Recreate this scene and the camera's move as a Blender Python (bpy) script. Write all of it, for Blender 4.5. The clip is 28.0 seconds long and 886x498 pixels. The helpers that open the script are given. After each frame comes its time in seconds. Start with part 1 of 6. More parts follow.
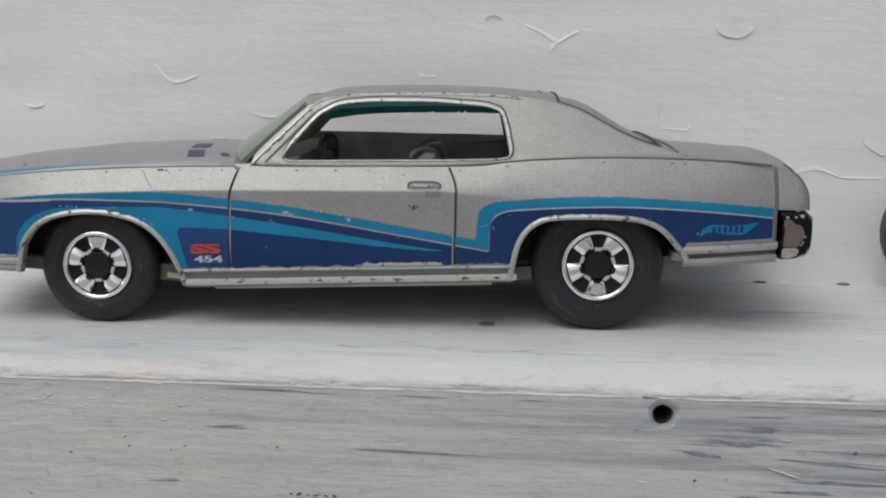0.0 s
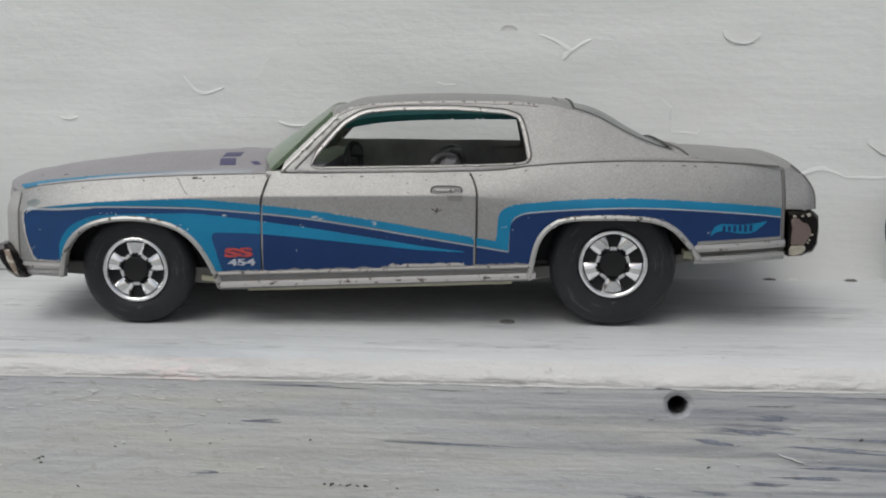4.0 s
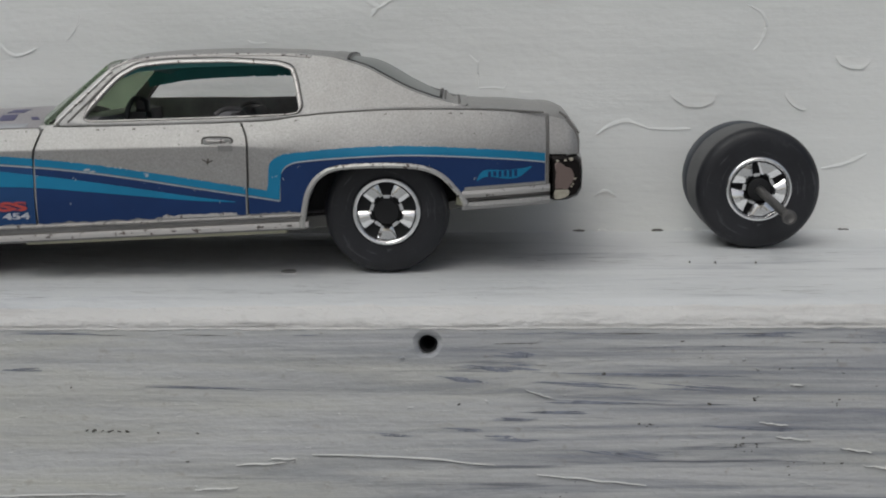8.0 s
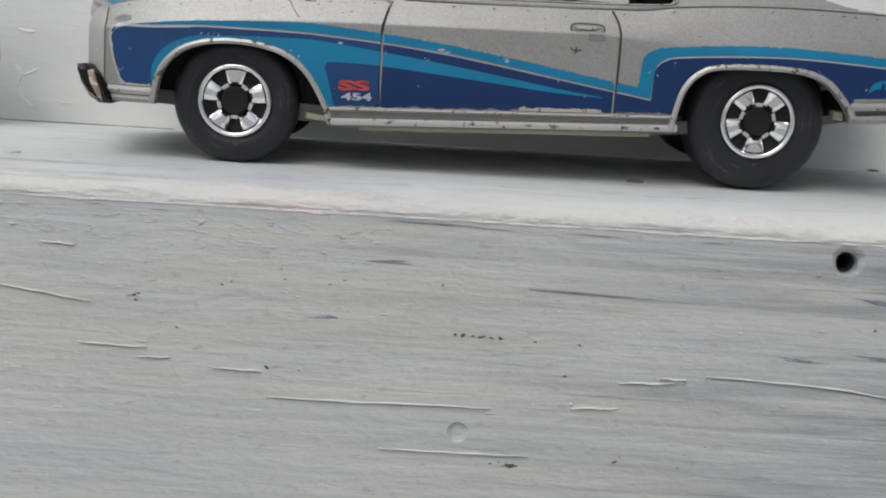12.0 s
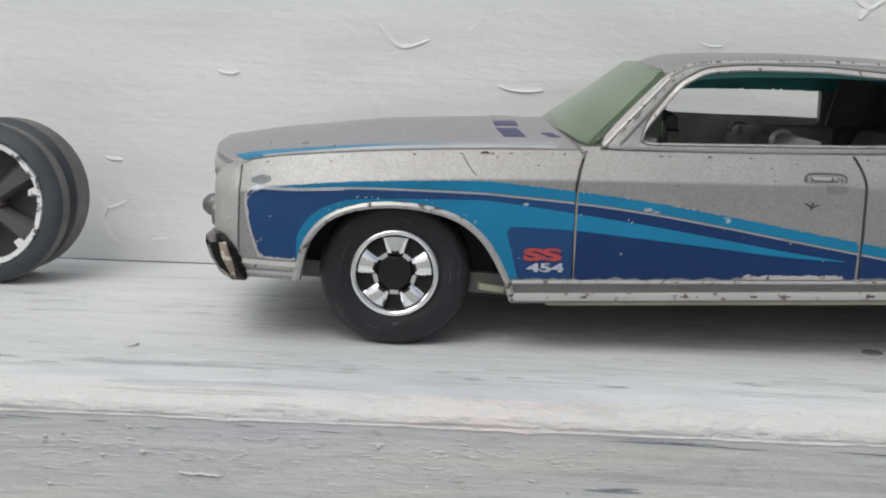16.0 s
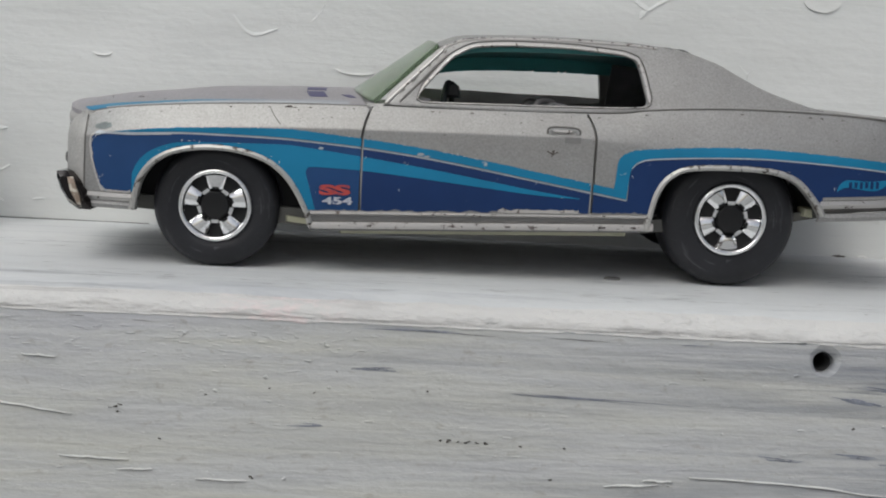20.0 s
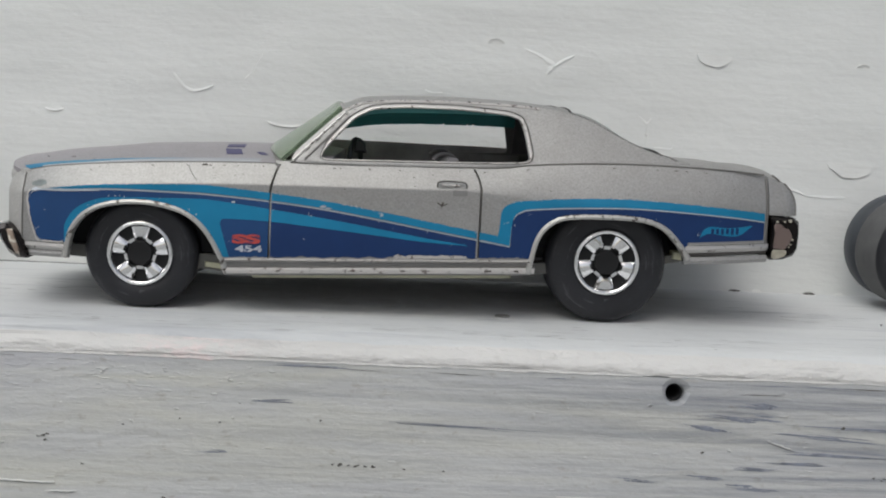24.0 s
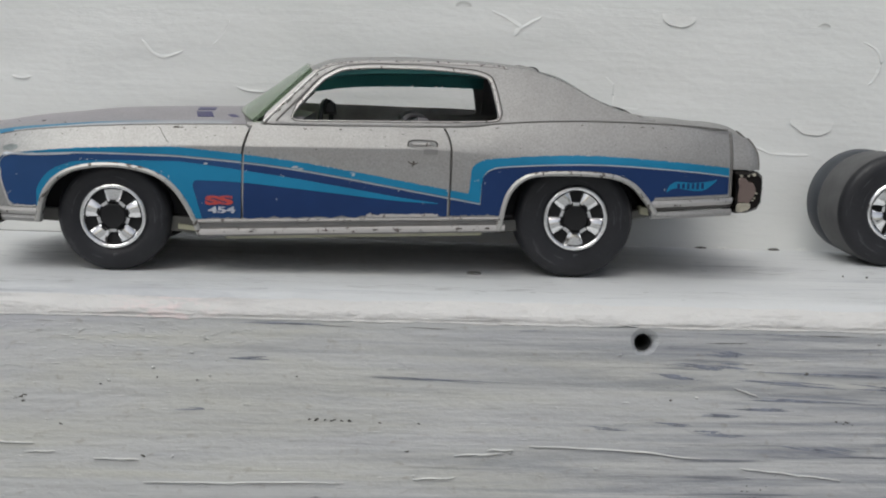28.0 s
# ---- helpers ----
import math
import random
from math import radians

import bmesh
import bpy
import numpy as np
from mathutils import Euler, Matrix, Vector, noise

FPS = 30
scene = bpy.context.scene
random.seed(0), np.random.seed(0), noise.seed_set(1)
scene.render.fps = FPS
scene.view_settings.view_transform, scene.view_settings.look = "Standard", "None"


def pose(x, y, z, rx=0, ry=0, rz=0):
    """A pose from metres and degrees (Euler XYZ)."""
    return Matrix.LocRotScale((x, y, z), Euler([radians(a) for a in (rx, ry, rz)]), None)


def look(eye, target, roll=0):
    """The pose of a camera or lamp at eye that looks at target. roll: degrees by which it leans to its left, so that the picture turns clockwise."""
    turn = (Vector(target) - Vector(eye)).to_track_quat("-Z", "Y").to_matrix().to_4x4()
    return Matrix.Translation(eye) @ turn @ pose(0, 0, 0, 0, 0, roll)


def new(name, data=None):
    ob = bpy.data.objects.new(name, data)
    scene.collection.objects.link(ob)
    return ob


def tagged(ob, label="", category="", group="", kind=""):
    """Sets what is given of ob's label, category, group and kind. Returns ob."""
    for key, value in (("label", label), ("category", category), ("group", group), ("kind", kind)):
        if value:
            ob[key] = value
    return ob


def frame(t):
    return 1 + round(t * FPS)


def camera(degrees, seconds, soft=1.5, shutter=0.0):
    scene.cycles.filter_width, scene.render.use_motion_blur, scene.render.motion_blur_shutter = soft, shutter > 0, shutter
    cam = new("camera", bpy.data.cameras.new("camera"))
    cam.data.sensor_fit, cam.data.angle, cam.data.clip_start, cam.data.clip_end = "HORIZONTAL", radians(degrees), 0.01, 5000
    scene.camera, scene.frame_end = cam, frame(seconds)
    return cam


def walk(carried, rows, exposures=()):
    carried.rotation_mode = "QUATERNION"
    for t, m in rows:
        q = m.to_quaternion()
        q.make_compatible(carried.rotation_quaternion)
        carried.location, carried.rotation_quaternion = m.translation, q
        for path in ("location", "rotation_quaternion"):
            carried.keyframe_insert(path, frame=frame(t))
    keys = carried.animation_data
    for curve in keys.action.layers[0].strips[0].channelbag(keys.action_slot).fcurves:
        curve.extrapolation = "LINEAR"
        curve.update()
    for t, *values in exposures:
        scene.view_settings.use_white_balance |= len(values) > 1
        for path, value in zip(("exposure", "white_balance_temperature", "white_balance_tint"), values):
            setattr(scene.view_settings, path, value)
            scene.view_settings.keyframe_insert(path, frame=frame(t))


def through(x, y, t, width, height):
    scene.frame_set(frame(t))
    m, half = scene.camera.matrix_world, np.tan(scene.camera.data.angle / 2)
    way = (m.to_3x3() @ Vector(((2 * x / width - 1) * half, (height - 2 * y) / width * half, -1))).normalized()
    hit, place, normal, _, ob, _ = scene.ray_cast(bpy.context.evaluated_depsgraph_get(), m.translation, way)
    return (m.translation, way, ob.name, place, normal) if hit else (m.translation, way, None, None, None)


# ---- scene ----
# Lengths in the building code are in centimetres; U turns them into metres.
U = 0.01
cam = camera(45.5, 28.0, soft=2.0)
PATH = [
    (0, (0.01515, -0.08410, 0.01618), (0.00886, 0.01515, 0.00571), 1.31),
    (0.5, (0.01886, -0.07741, 0.01570), (0.01117, 0.02156, 0.00362), 1.61),
    (1, (0.01715, -0.07336, 0.01472), (0.00979, 0.02569, 0.00310), 1.35),
    (1.5, (0.01895, -0.07658, 0.01327), (0.01214, 0.02256, 0.00212), 0.41),
    (2, (0.01731, -0.07886, 0.01194), (0.01079, 0.02010, -0.00084), 1.09),
    (2.5, (0.01470, -0.07730, 0.01760), (0.00674, 0.02170, 0.00601), 0.91),
    (4.5, (0.01445, -0.09087, 0.01602), (0.00717, 0.00836, 0.00599), 0.52),
    (5, (0.01753, -0.09056, 0.01582), (0.01013, 0.00858, 0.00503), 0.54),
    (5.5, (0.03067, -0.09205, 0.01455), (0.02692, 0.00732, 0.00394), 0.37),
    (6, (0.03505, -0.09349, 0.01365), (0.03245, 0.00587, 0.00261), -0.45),
    (6.5, (0.03540, -0.09244, 0.01439), (0.03194, 0.00691, 0.00358), -0.45),
    (7, (0.03398, -0.09086, 0.01480), (0.03023, 0.00849, 0.00396), -0.17),
    (7.5, (0.03426, -0.09054, 0.01482), (0.03028, 0.00877, 0.00382), -0.37),
    (8, (0.03307, -0.08961, 0.01316), (0.02884, 0.00963, 0.00159), -0.29),
    (8.5, (0.03485, -0.09183, 0.01482), (0.03017, 0.00744, 0.00369), -0.24),
    (9, (0.03654, -0.09075, 0.01414), (0.03250, 0.00840, 0.00171), -0.25),
    (9.5, (0.03519, -0.09324, 0.01379), (0.03009, 0.00573, 0.00039), -0.19),
    (10, (0.03360, -0.09493, 0.01429), (0.02786, 0.00400, 0.00084), -0.05),
    (10.5, (0.02376, -0.09568, 0.01283), (0.01754, 0.00332, 0.00022), 1.06),
    (11, (0.01731, -0.09592, 0.01096), (0.01057, 0.00305, -0.00164), 1.68),
    (11.5, (0.01216, -0.09618, 0.01093), (0.00544, 0.00272, -0.00223), 1.79),
    (11.7, (0.00882, -0.09455, 0.00935), (0.00513, 0.00473, -0.00205), 2.27),
    (12, (-0.00265, -0.08223, 0.00433), (-0.00390, 0.01687, -0.00893), 3.76),
    (12.3, (-0.01541, -0.07304, 0.00805), (-0.01885, 0.02538, -0.00932), 3.42),
    (12.5, (-0.01920, -0.06689, 0.00938), (-0.02280, 0.03160, -0.00757), 3.09),
    (14.5, (-0.01617, -0.05312, 0.00952), (-0.01598, 0.04598, -0.00390), 3.64),
    (14.7, (-0.01854, -0.05509, 0.01269), (-0.01781, 0.04416, 0.00044), 3.84),
    (15, (-0.01835, -0.05915, 0.01571), (-0.02184, 0.03985, 0.00201), 2.20),
    (15.5, (-0.01989, -0.06234, 0.01457), (-0.02230, 0.03698, 0.00313), 2.77),
    (16, (-0.01774, -0.06493, 0.01433), (-0.01998, 0.03439, 0.00292), 2.40),
    (16.5, (-0.01343, -0.06643, 0.01176), (-0.01371, 0.03289, 0.00016), 2.71),
    (17, (-0.01024, -0.07118, 0.01178), (-0.00881, 0.02828, 0.00153), 2.76),
    (17.5, (-0.00820, -0.07851, 0.01154), (-0.00734, 0.02093, 0.00099), 3.05),
    (18, (-0.00580, -0.08119, 0.01012), (-0.00358, 0.01829, 0.00026), 2.94),
    (18.5, (-0.00432, -0.08523, 0.01146), (-0.00204, 0.01428, 0.00183), 3.35),
    (19, (-0.00513, -0.08603, 0.00998), (-0.00365, 0.01352, 0.00059), 3.17),
    (19.5, (-0.00707, -0.08593, 0.00778), (-0.00659, 0.01369, -0.00095), 3.31),
    (20, (-0.00484, -0.08247, 0.00821), (-0.00251, 0.01721, 0.00046), 3.18),
    (20.5, (-0.00088, -0.08381, 0.00587), (0.00199, 0.01605, 0.00142), 2.64),
    (20.7, (0.00058, -0.08436, 0.00231), (-0.00091, 0.01562, 0.00134), 2.60),
    (21, (-0.00143, -0.08343, 0.00156), (-0.00043, 0.01652, -0.00142), 2.99),
    (21.5, (0.00149, -0.08794, 0.00160), (0.00085, 0.01205, 0.00091), 2.70),
    (21.8, (0.00444, -0.09234, 0.00427), (0.00453, 0.00764, 0.00220), 2.95),
    (22, (0.00231, -0.09195, 0.00761), (0.00321, 0.00795, 0.00322), 3.29),
    (22.5, (0.00767, -0.09530, 0.00996), (0.00759, 0.00452, 0.00395), 3.06),
    (24.5, (0.00356, -0.08953, 0.01254), (0.00542, 0.01027, 0.00648), 2.81),
    (25, (0.00197, -0.08569, 0.01291), (0.00407, 0.01407, 0.00629), 2.99),
    (25.5, (0.00061, -0.08846, 0.01238), (0.00436, 0.01132, 0.00704), 3.08),
    (26, (-0.00124, -0.09196, 0.01096), (0.00239, 0.00781, 0.00514), 3.14),
    (26.5, (0.00049, -0.09097, 0.00956), (0.00477, 0.00873, 0.00315), 2.90),
    (27, (0.00151, -0.08569, 0.01138), (0.00707, 0.01398, 0.00548), 2.25),
    (27.5, (-0.00035, -0.08614, 0.00779), (0.00544, 0.01346, 0.00108), 2.36),
    (28, (0.00504, -0.09446, 0.01015), (0.00948, 0.00511, 0.00197), 2.02),
]
EXPOSURES = [(0.0, 0.02), (1.0, 0.07), (2.0, -0.03), (2.5, -0.02), (4.5, 0.04), (5.0, 0.02), (5.3, -0.10), (6.0, -0.13), (8.0, -0.25), (10.0, 0.04), (11.0, 0.12), (12.0, 0.14), (12.5, 0.12), (14.5, -0.25), (14.7, -0.28), (15.0, 0.25), (15.5, 0.42), (16.0, 0.25), (17.0, -0.20), (18.0, -0.06), (20.0, 0.06), (22.0, 0.04), (22.5, 0.06), (25.0, 0.14), (27.0, 0.05), (28.0, 0.08)]
walk(cam, [(t, look(eye, target, roll)) for t, eye, target, roll in PATH], EXPOSURES)

# ---- light: a bright overcast sky ----
world = bpy.data.worlds.new("sky")
scene.world = world
world.use_nodes = True
wn, wl = world.node_tree.nodes, world.node_tree.links
wn.clear()
sky = wn.new("ShaderNodeTexSky")
sky.sky_type = "NISHITA"
sky.sun_disc = False
sky.sun_elevation = radians(52)
sky.sun_rotation = radians(200)
sky.air_density, sky.dust_density, sky.ozone_density = 1.0, 4.0, 1.0
soft_sky = wn.new("ShaderNodeHueSaturation")
soft_sky.inputs["Saturation"].default_value = 0.62
back = wn.new("ShaderNodeBackground")
back.inputs["Strength"].default_value = 0.081
out = wn.new("ShaderNodeOutputWorld")
wl.new(sky.outputs["Color"], soft_sky.inputs["Color"])
wl.new(soft_sky.outputs["Color"], back.inputs["Color"])
wl.new(back.outputs["Background"], out.inputs["Surface"])

sun = new("sun", bpy.data.lights.new("sun", "SUN"))
sun.data.energy, sun.data.angle, sun.data.color = 1.0, radians(42), (0.93, 1.0, 0.985)
sun.matrix_world = look((-1.15, -1.6, 2.6), (0, 0, 0))


# ---- materials ----
def material(name):
    m = bpy.data.materials.new(name)
    m.use_nodes = True
    nodes = m.node_tree.nodes
    return m, nodes, m.node_tree.links, nodes["Principled BSDF"]


def coords(nodes, links, scale=(1, 1, 1), turn=(0, 0, 0)):
    tc = nodes.new("ShaderNodeTexCoord")
    mp = nodes.new("ShaderNodeMapping")
    mp.inputs["Scale"].default_value = [100 * s for s in scale]
    mp.inputs["Rotation"].default_value = turn
    links.new(tc.outputs["Object"], mp.inputs["Vector"])
    return mp.outputs["Vector"]


def noise_tex(nodes, links, vec, scale, detail=4.0, rough=0.55, warp=0.0):
    n = nodes.new("ShaderNodeTexNoise")
    n.inputs["Scale"].default_value, n.inputs["Detail"].default_value = scale, detail
    n.inputs["Roughness"].default_value, n.inputs["Distortion"].default_value = rough, warp
    links.new(vec, n.inputs["Vector"])
    return n.outputs["Fac"]


def ramp(nodes, links, fac, stops):
    r = nodes.new("ShaderNodeValToRGB")
    el = r.color_ramp.elements
    while len(el) < len(stops):
        el.new(0.5)
    for e, (p, c) in zip(el, stops):
        e.position, e.color = p, (*c, 1) if len(c) == 3 else c
    links.new(fac, r.inputs["Fac"])
    return r.outputs["Color"]


def grey(v):
    return (v, v, v)


def mix(nodes, links, fac, a, b, kind="MIX"):
    m = nodes.new("ShaderNodeMix")
    m.data_type, m.blend_type = "RGBA", kind
    for socket, value in ((m.inputs[0], fac), (m.inputs[6], a), (m.inputs[7], b)):
        if isinstance(value, (int, float)):
            socket.default_value = value
        elif isinstance(value, tuple):
            socket.default_value = (*value, 1)
        else:
            links.new(value, socket)
    return m.outputs[2]


def bump(nodes, links, bsdf, height, strength, dist, before=None):
    b = nodes.new("ShaderNodeBump")
    b.inputs["Strength"].default_value, b.inputs["Distance"].default_value = strength, dist * U
    links.new(height, b.inputs["Height"])
    if before:
        links.new(before, b.inputs["Normal"])
    links.new(b.outputs["Normal"], bsdf.inputs["Normal"])
    return b.outputs["Normal"]


def painted_wood(name, light, dark, streak, streak_at, grain, rough, wear_dim_along=0.0, crust=0.4, thin=0.5, brown=0.0, lumps=0.35, stain=None):
    """Old white paint over grained wood: brush lines along x, worn bluish streaks, thin cracks, crusty lumps and dirt;
    the along value adds wear and painted-in dimming towards +x.
    """
    m, n, l, b = material(name)
    fine = noise_tex(n, l, coords(n, l, (0.30, 3.0, 4.2)), 2.0, 6, 0.65, 0.6)
    lines = noise_tex(n, l, coords(n, l, (0.10, 6, 9.0)), 1.3, 3, 0.55, 0.2)
    broad = noise_tex(n, l, coords(n, l, (0.35, 0.8, 0.9)), 0.8, 4, 0.55)
    worn = noise_tex(n, l, coords(n, l, (0.20, 1.6, 6.0 if wear_dim_along else 3.0)), 1.25, 6, 0.64, 0.7)
    cracks = noise_tex(n, l, coords(n, l, (0.45, 5.0, 12.0)), 1.0, 5, 0.6, 0.5)
    lump = noise_tex(n, l, coords(n, l, (1.0, 2.0, 2.0)), 3.2, 4, 0.6)
    scab = noise_tex(n, l, coords(n, l, (0.8, 1.3, 1.5)), 9.0, 5, 0.62, 0.3)
    base = mix(n, l, ramp(n, l, broad, [(0.3, grey(0)), (0.75, grey(1))]), light, dark)
    base = mix(n, l, ramp(n, l, fine, [(0.36, grey(0.25)), (0.55, grey(0))]), base, dark)
    amount = ramp(n, l, worn, [(streak_at, grey(0)), (streak_at + 0.2, grey(0.68 if wear_dim_along else 0.8))])
    hair = ramp(n, l, cracks, [(0.60, grey(0)), (0.70, grey(thin))])
    if wear_dim_along:
        cast = noise_tex(n, l, coords(n, l, (0.16, 1.2, 1.7), (0, 6, 0)), 1.1, 5, 0.62, 0.5)
        base = mix(n, l, ramp(n, l, cast, [(0.36, grey(0.75)), (0.50, grey(0))]), base, (0.60, 0.595, 0.535))
        base = mix(n, l, ramp(n, l, cast, [(0.54, grey(0)), (0.68, grey(0.5))]), base, (0.50, 0.50, 0.555))
        tc = n.new("ShaderNodeTexCoord")
        sep = n.new("ShaderNodeSeparateXYZ")
        l.new(tc.outputs["Object"], sep.inputs["Vector"])
        mr = n.new("ShaderNodeMapRange")
        mr.inputs[1].default_value, mr.inputs[2].default_value, mr.inputs[3].default_value, mr.inputs[4].default_value = -0.012, 0.045, 1 - wear_dim_along, 1.0
        l.new(sep.outputs["X"], mr.inputs[0])
        # base greys evenly towards +x: wear, plus weaker light painted into the colour
        bare = n.new("ShaderNodeMath")
        bare.operation, bare.inputs[1].default_value = "MULTIPLY", 0.42
        l.new(mr.outputs[0], bare.inputs[0])
        base = mix(n, l, bare.outputs[0], base, (0.445, 0.45, 0.465))
        amount = mix(n, l, 1.0, amount, mr.outputs[0], "MULTIPLY")
        hair = mix(n, l, 1.0, hair, mr.outputs[0], "MULTIPLY")
    base = mix(n, l, amount, base, streak)
    base = mix(n, l, hair, base, tuple(0.6 * c for c in streak))
    if brown:
        base = mix(n, l, ramp(n, l, scab, [(0.60, grey(0)), (0.72, grey(brown))]), base, (0.24, 0.20, 0.15))
    base = mix(n, l, ramp(n, l, lump, [(0.74, grey(0)), (0.80, grey(0.5))]), base, tuple(0.6 * c for c in streak))
    if stain:
        at, reach, tint = stain
        tc = n.new("ShaderNodeTexCoord")
        sep = n.new("ShaderNodeSeparateXYZ")
        l.new(tc.outputs["Object"], sep.inputs["Vector"])
        off = n.new("ShaderNodeMath")
        off.operation, off.inputs[1].default_value = "SUBTRACT", at * U
        l.new(sep.outputs["X"], off.inputs[0])
        away = n.new("ShaderNodeMath")
        away.operation = "ABSOLUTE"
        l.new(off.outputs[0], away.inputs[0])
        mr = n.new("ShaderNodeMapRange")
        mr.inputs[1].default_value, mr.inputs[2].default_value, mr.inputs[3].default_value, mr.inputs[4].default_value = 0.3 * reach * U, reach * U, 1.0, 0.0
        l.new(away.outputs[0], mr.inputs[0])
        patch = mix(n, l, 1.0, ramp(n, l, scab, [(0.44, grey(0)), (0.60, grey(1))]), mr.outputs[0], "MULTIPLY")
        base = mix(n, l, patch, base, tint)
    l.new(base, b.inputs["Base Color"])
    l.new(ramp(n, l, fine, [(0.2, grey(rough + 0.15)), (0.8, grey(rough - 0.08))]), b.inputs["Roughness"])
    first = bump(n, l, b, fine, grain, 0.05)
    second = bump(n, l, b, lines, grain * 0.5, 0.03, first)
    third = bump(n, l, b, lump, lumps * 0.5, 0.05, second)
    bump(n, l, b, scab, crust, 0.03 if crust < 0.55 else 0.05, third)
    return m


WALL_PAINT = painted_wood("wall_paint", (0.785, 0.79, 0.775), (0.715, 0.725, 0.71), (0.60, 0.605, 0.61), 0.66, 0.11, 0.5, 0, 0.05, 0.08, 0, 0.45)
SILL_PAINT = painted_wood("sill_paint", (0.705, 0.71, 0.71), (0.615, 0.625, 0.635), (0.44, 0.45, 0.48), 0.55, 0.36, 0.5, 0, 0.30, 0.5)
EDGE_PAINT = painted_wood("edge_paint", (0.725, 0.715, 0.70), (0.635, 0.62, 0.605), (0.44, 0.42, 0.41), 0.58, 0.4, 0.5, 0, 0.72, 0.55, 0.14, 0.6, (-1.55, 0.62, (0.745, 0.655, 0.645)))
BOARD_PAINT = painted_wood("board_paint", (0.625, 0.627, 0.615), (0.545, 0.55, 0.545), (0.15, 0.165, 0.215), 0.415, 0.31, 0.5, 0.85, 0.32, 0.85, 0.35, 0.7)
FLAKE_PAINT = painted_wood("flake_paint", (0.77, 0.775, 0.76), (0.71, 0.71, 0.69), (0.62, 0.62, 0.62), 0.72, 0.15, 0.5, 0, 0.1, 0.1)
THREAD_PAINT = painted_wood("thread_paint", (0.66, 0.66, 0.645), (0.60, 0.60, 0.585), (0.50, 0.50, 0.50), 0.72, 0.15, 0.5, 0, 0.1, 0.1)


def plain(name, colour, rough=0.5, metal=0.0, vary=0.15, scale=3.0, lift=0.15, coat=0.0, spec=0.5):
    m, n, l, b = material(name)
    tone = noise_tex(n, l, coords(n, l), scale, 5, 0.6)
    grain = noise_tex(n, l, coords(n, l), scale * 12, 3, 0.6)
    c = mix(n, l, ramp(n, l, tone, [(0.3, grey(0)), (0.7, grey(1))]), tuple(v * (1 - vary) for v in colour), tuple(min(1, v * (1 + vary)) for v in colour))
    l.new(c, b.inputs["Base Color"])
    l.new(ramp(n, l, tone, [(0.2, grey(max(0.03, rough - 0.1))), (0.8, grey(min(1, rough + 0.1)))]), b.inputs["Roughness"])
    b.inputs["Metallic"].default_value = metal
    b.inputs["Coat Weight"].default_value = coat
    b.inputs["Specular IOR Level"].default_value = spec
    bump(n, l, b, grain, lift, 0.02)
    return m


def rubber(name, colour):
    """Hard black tyre plastic with dusty scuffs that run round the axle (local y)."""
    m, n, l, b = material(name)
    tone = noise_tex(n, l, coords(n, l), 2.2, 5, 0.62)
    scuff = noise_tex(n, l, coords(n, l, (1, 0.4, 1)), 5.5, 7, 0.72, 1.2)
    tc = n.new("ShaderNodeTexCoord")
    sep = n.new("ShaderNodeSeparateXYZ")
    l.new(tc.outputs["Object"], sep.inputs["Vector"])
    far = n.new("ShaderNodeVectorMath")
    far.operation = "LENGTH"
    flat = n.new("ShaderNodeCombineXYZ")
    l.new(sep.outputs["X"], flat.inputs["X"])
    l.new(sep.outputs["Z"], flat.inputs["Z"])
    l.new(flat.outputs[0], far.inputs[0])
    angle = n.new("ShaderNodeMath")
    angle.operation = "ARCTAN2"
    l.new(sep.outputs["X"], angle.inputs[0])
    l.new(sep.outputs["Z"], angle.inputs[1])
    polar = n.new("ShaderNodeCombineXYZ")
    wide = n.new("ShaderNodeMath")
    wide.operation, wide.inputs[1].default_value = "MULTIPLY", 22.0 / U
    l.new(far.outputs["Value"], wide.inputs[0])
    l.new(wide.outputs[0], polar.inputs["X"])
    l.new(angle.outputs[0], polar.inputs["Y"])
    arcs = n.new("ShaderNodeTexNoise")
    arcs.inputs["Scale"].default_value, arcs.inputs["Detail"].default_value, arcs.inputs["Roughness"].default_value = 1.0, 4.0, 0.65
    l.new(polar.outputs[0], arcs.inputs["Vector"])
    c = mix(n, l, ramp(n, l, tone, [(0.3, grey(0)), (0.7, grey(1))]), tuple(0.75 * v for v in colour), tuple(1.3 * v for v in colour))
    c = mix(n, l, ramp(n, l, scuff, [(0.56, grey(0)), (0.72, grey(0.4))]), c, (0.075, 0.074, 0.076))
    c = mix(n, l, ramp(n, l, arcs.outputs["Fac"], [(0.60, grey(0)), (0.70, grey(0.5))]), c, (0.11, 0.105, 0.115))
    l.new(c, b.inputs["Base Color"])
    l.new(ramp(n, l, scuff, [(0.4, grey(0.34)), (0.7, grey(0.62))]), b.inputs["Roughness"])
    b.inputs["Specular IOR Level"].default_value = 0.36
    bump(n, l, b, scuff, 0.2, 0.02)
    return m


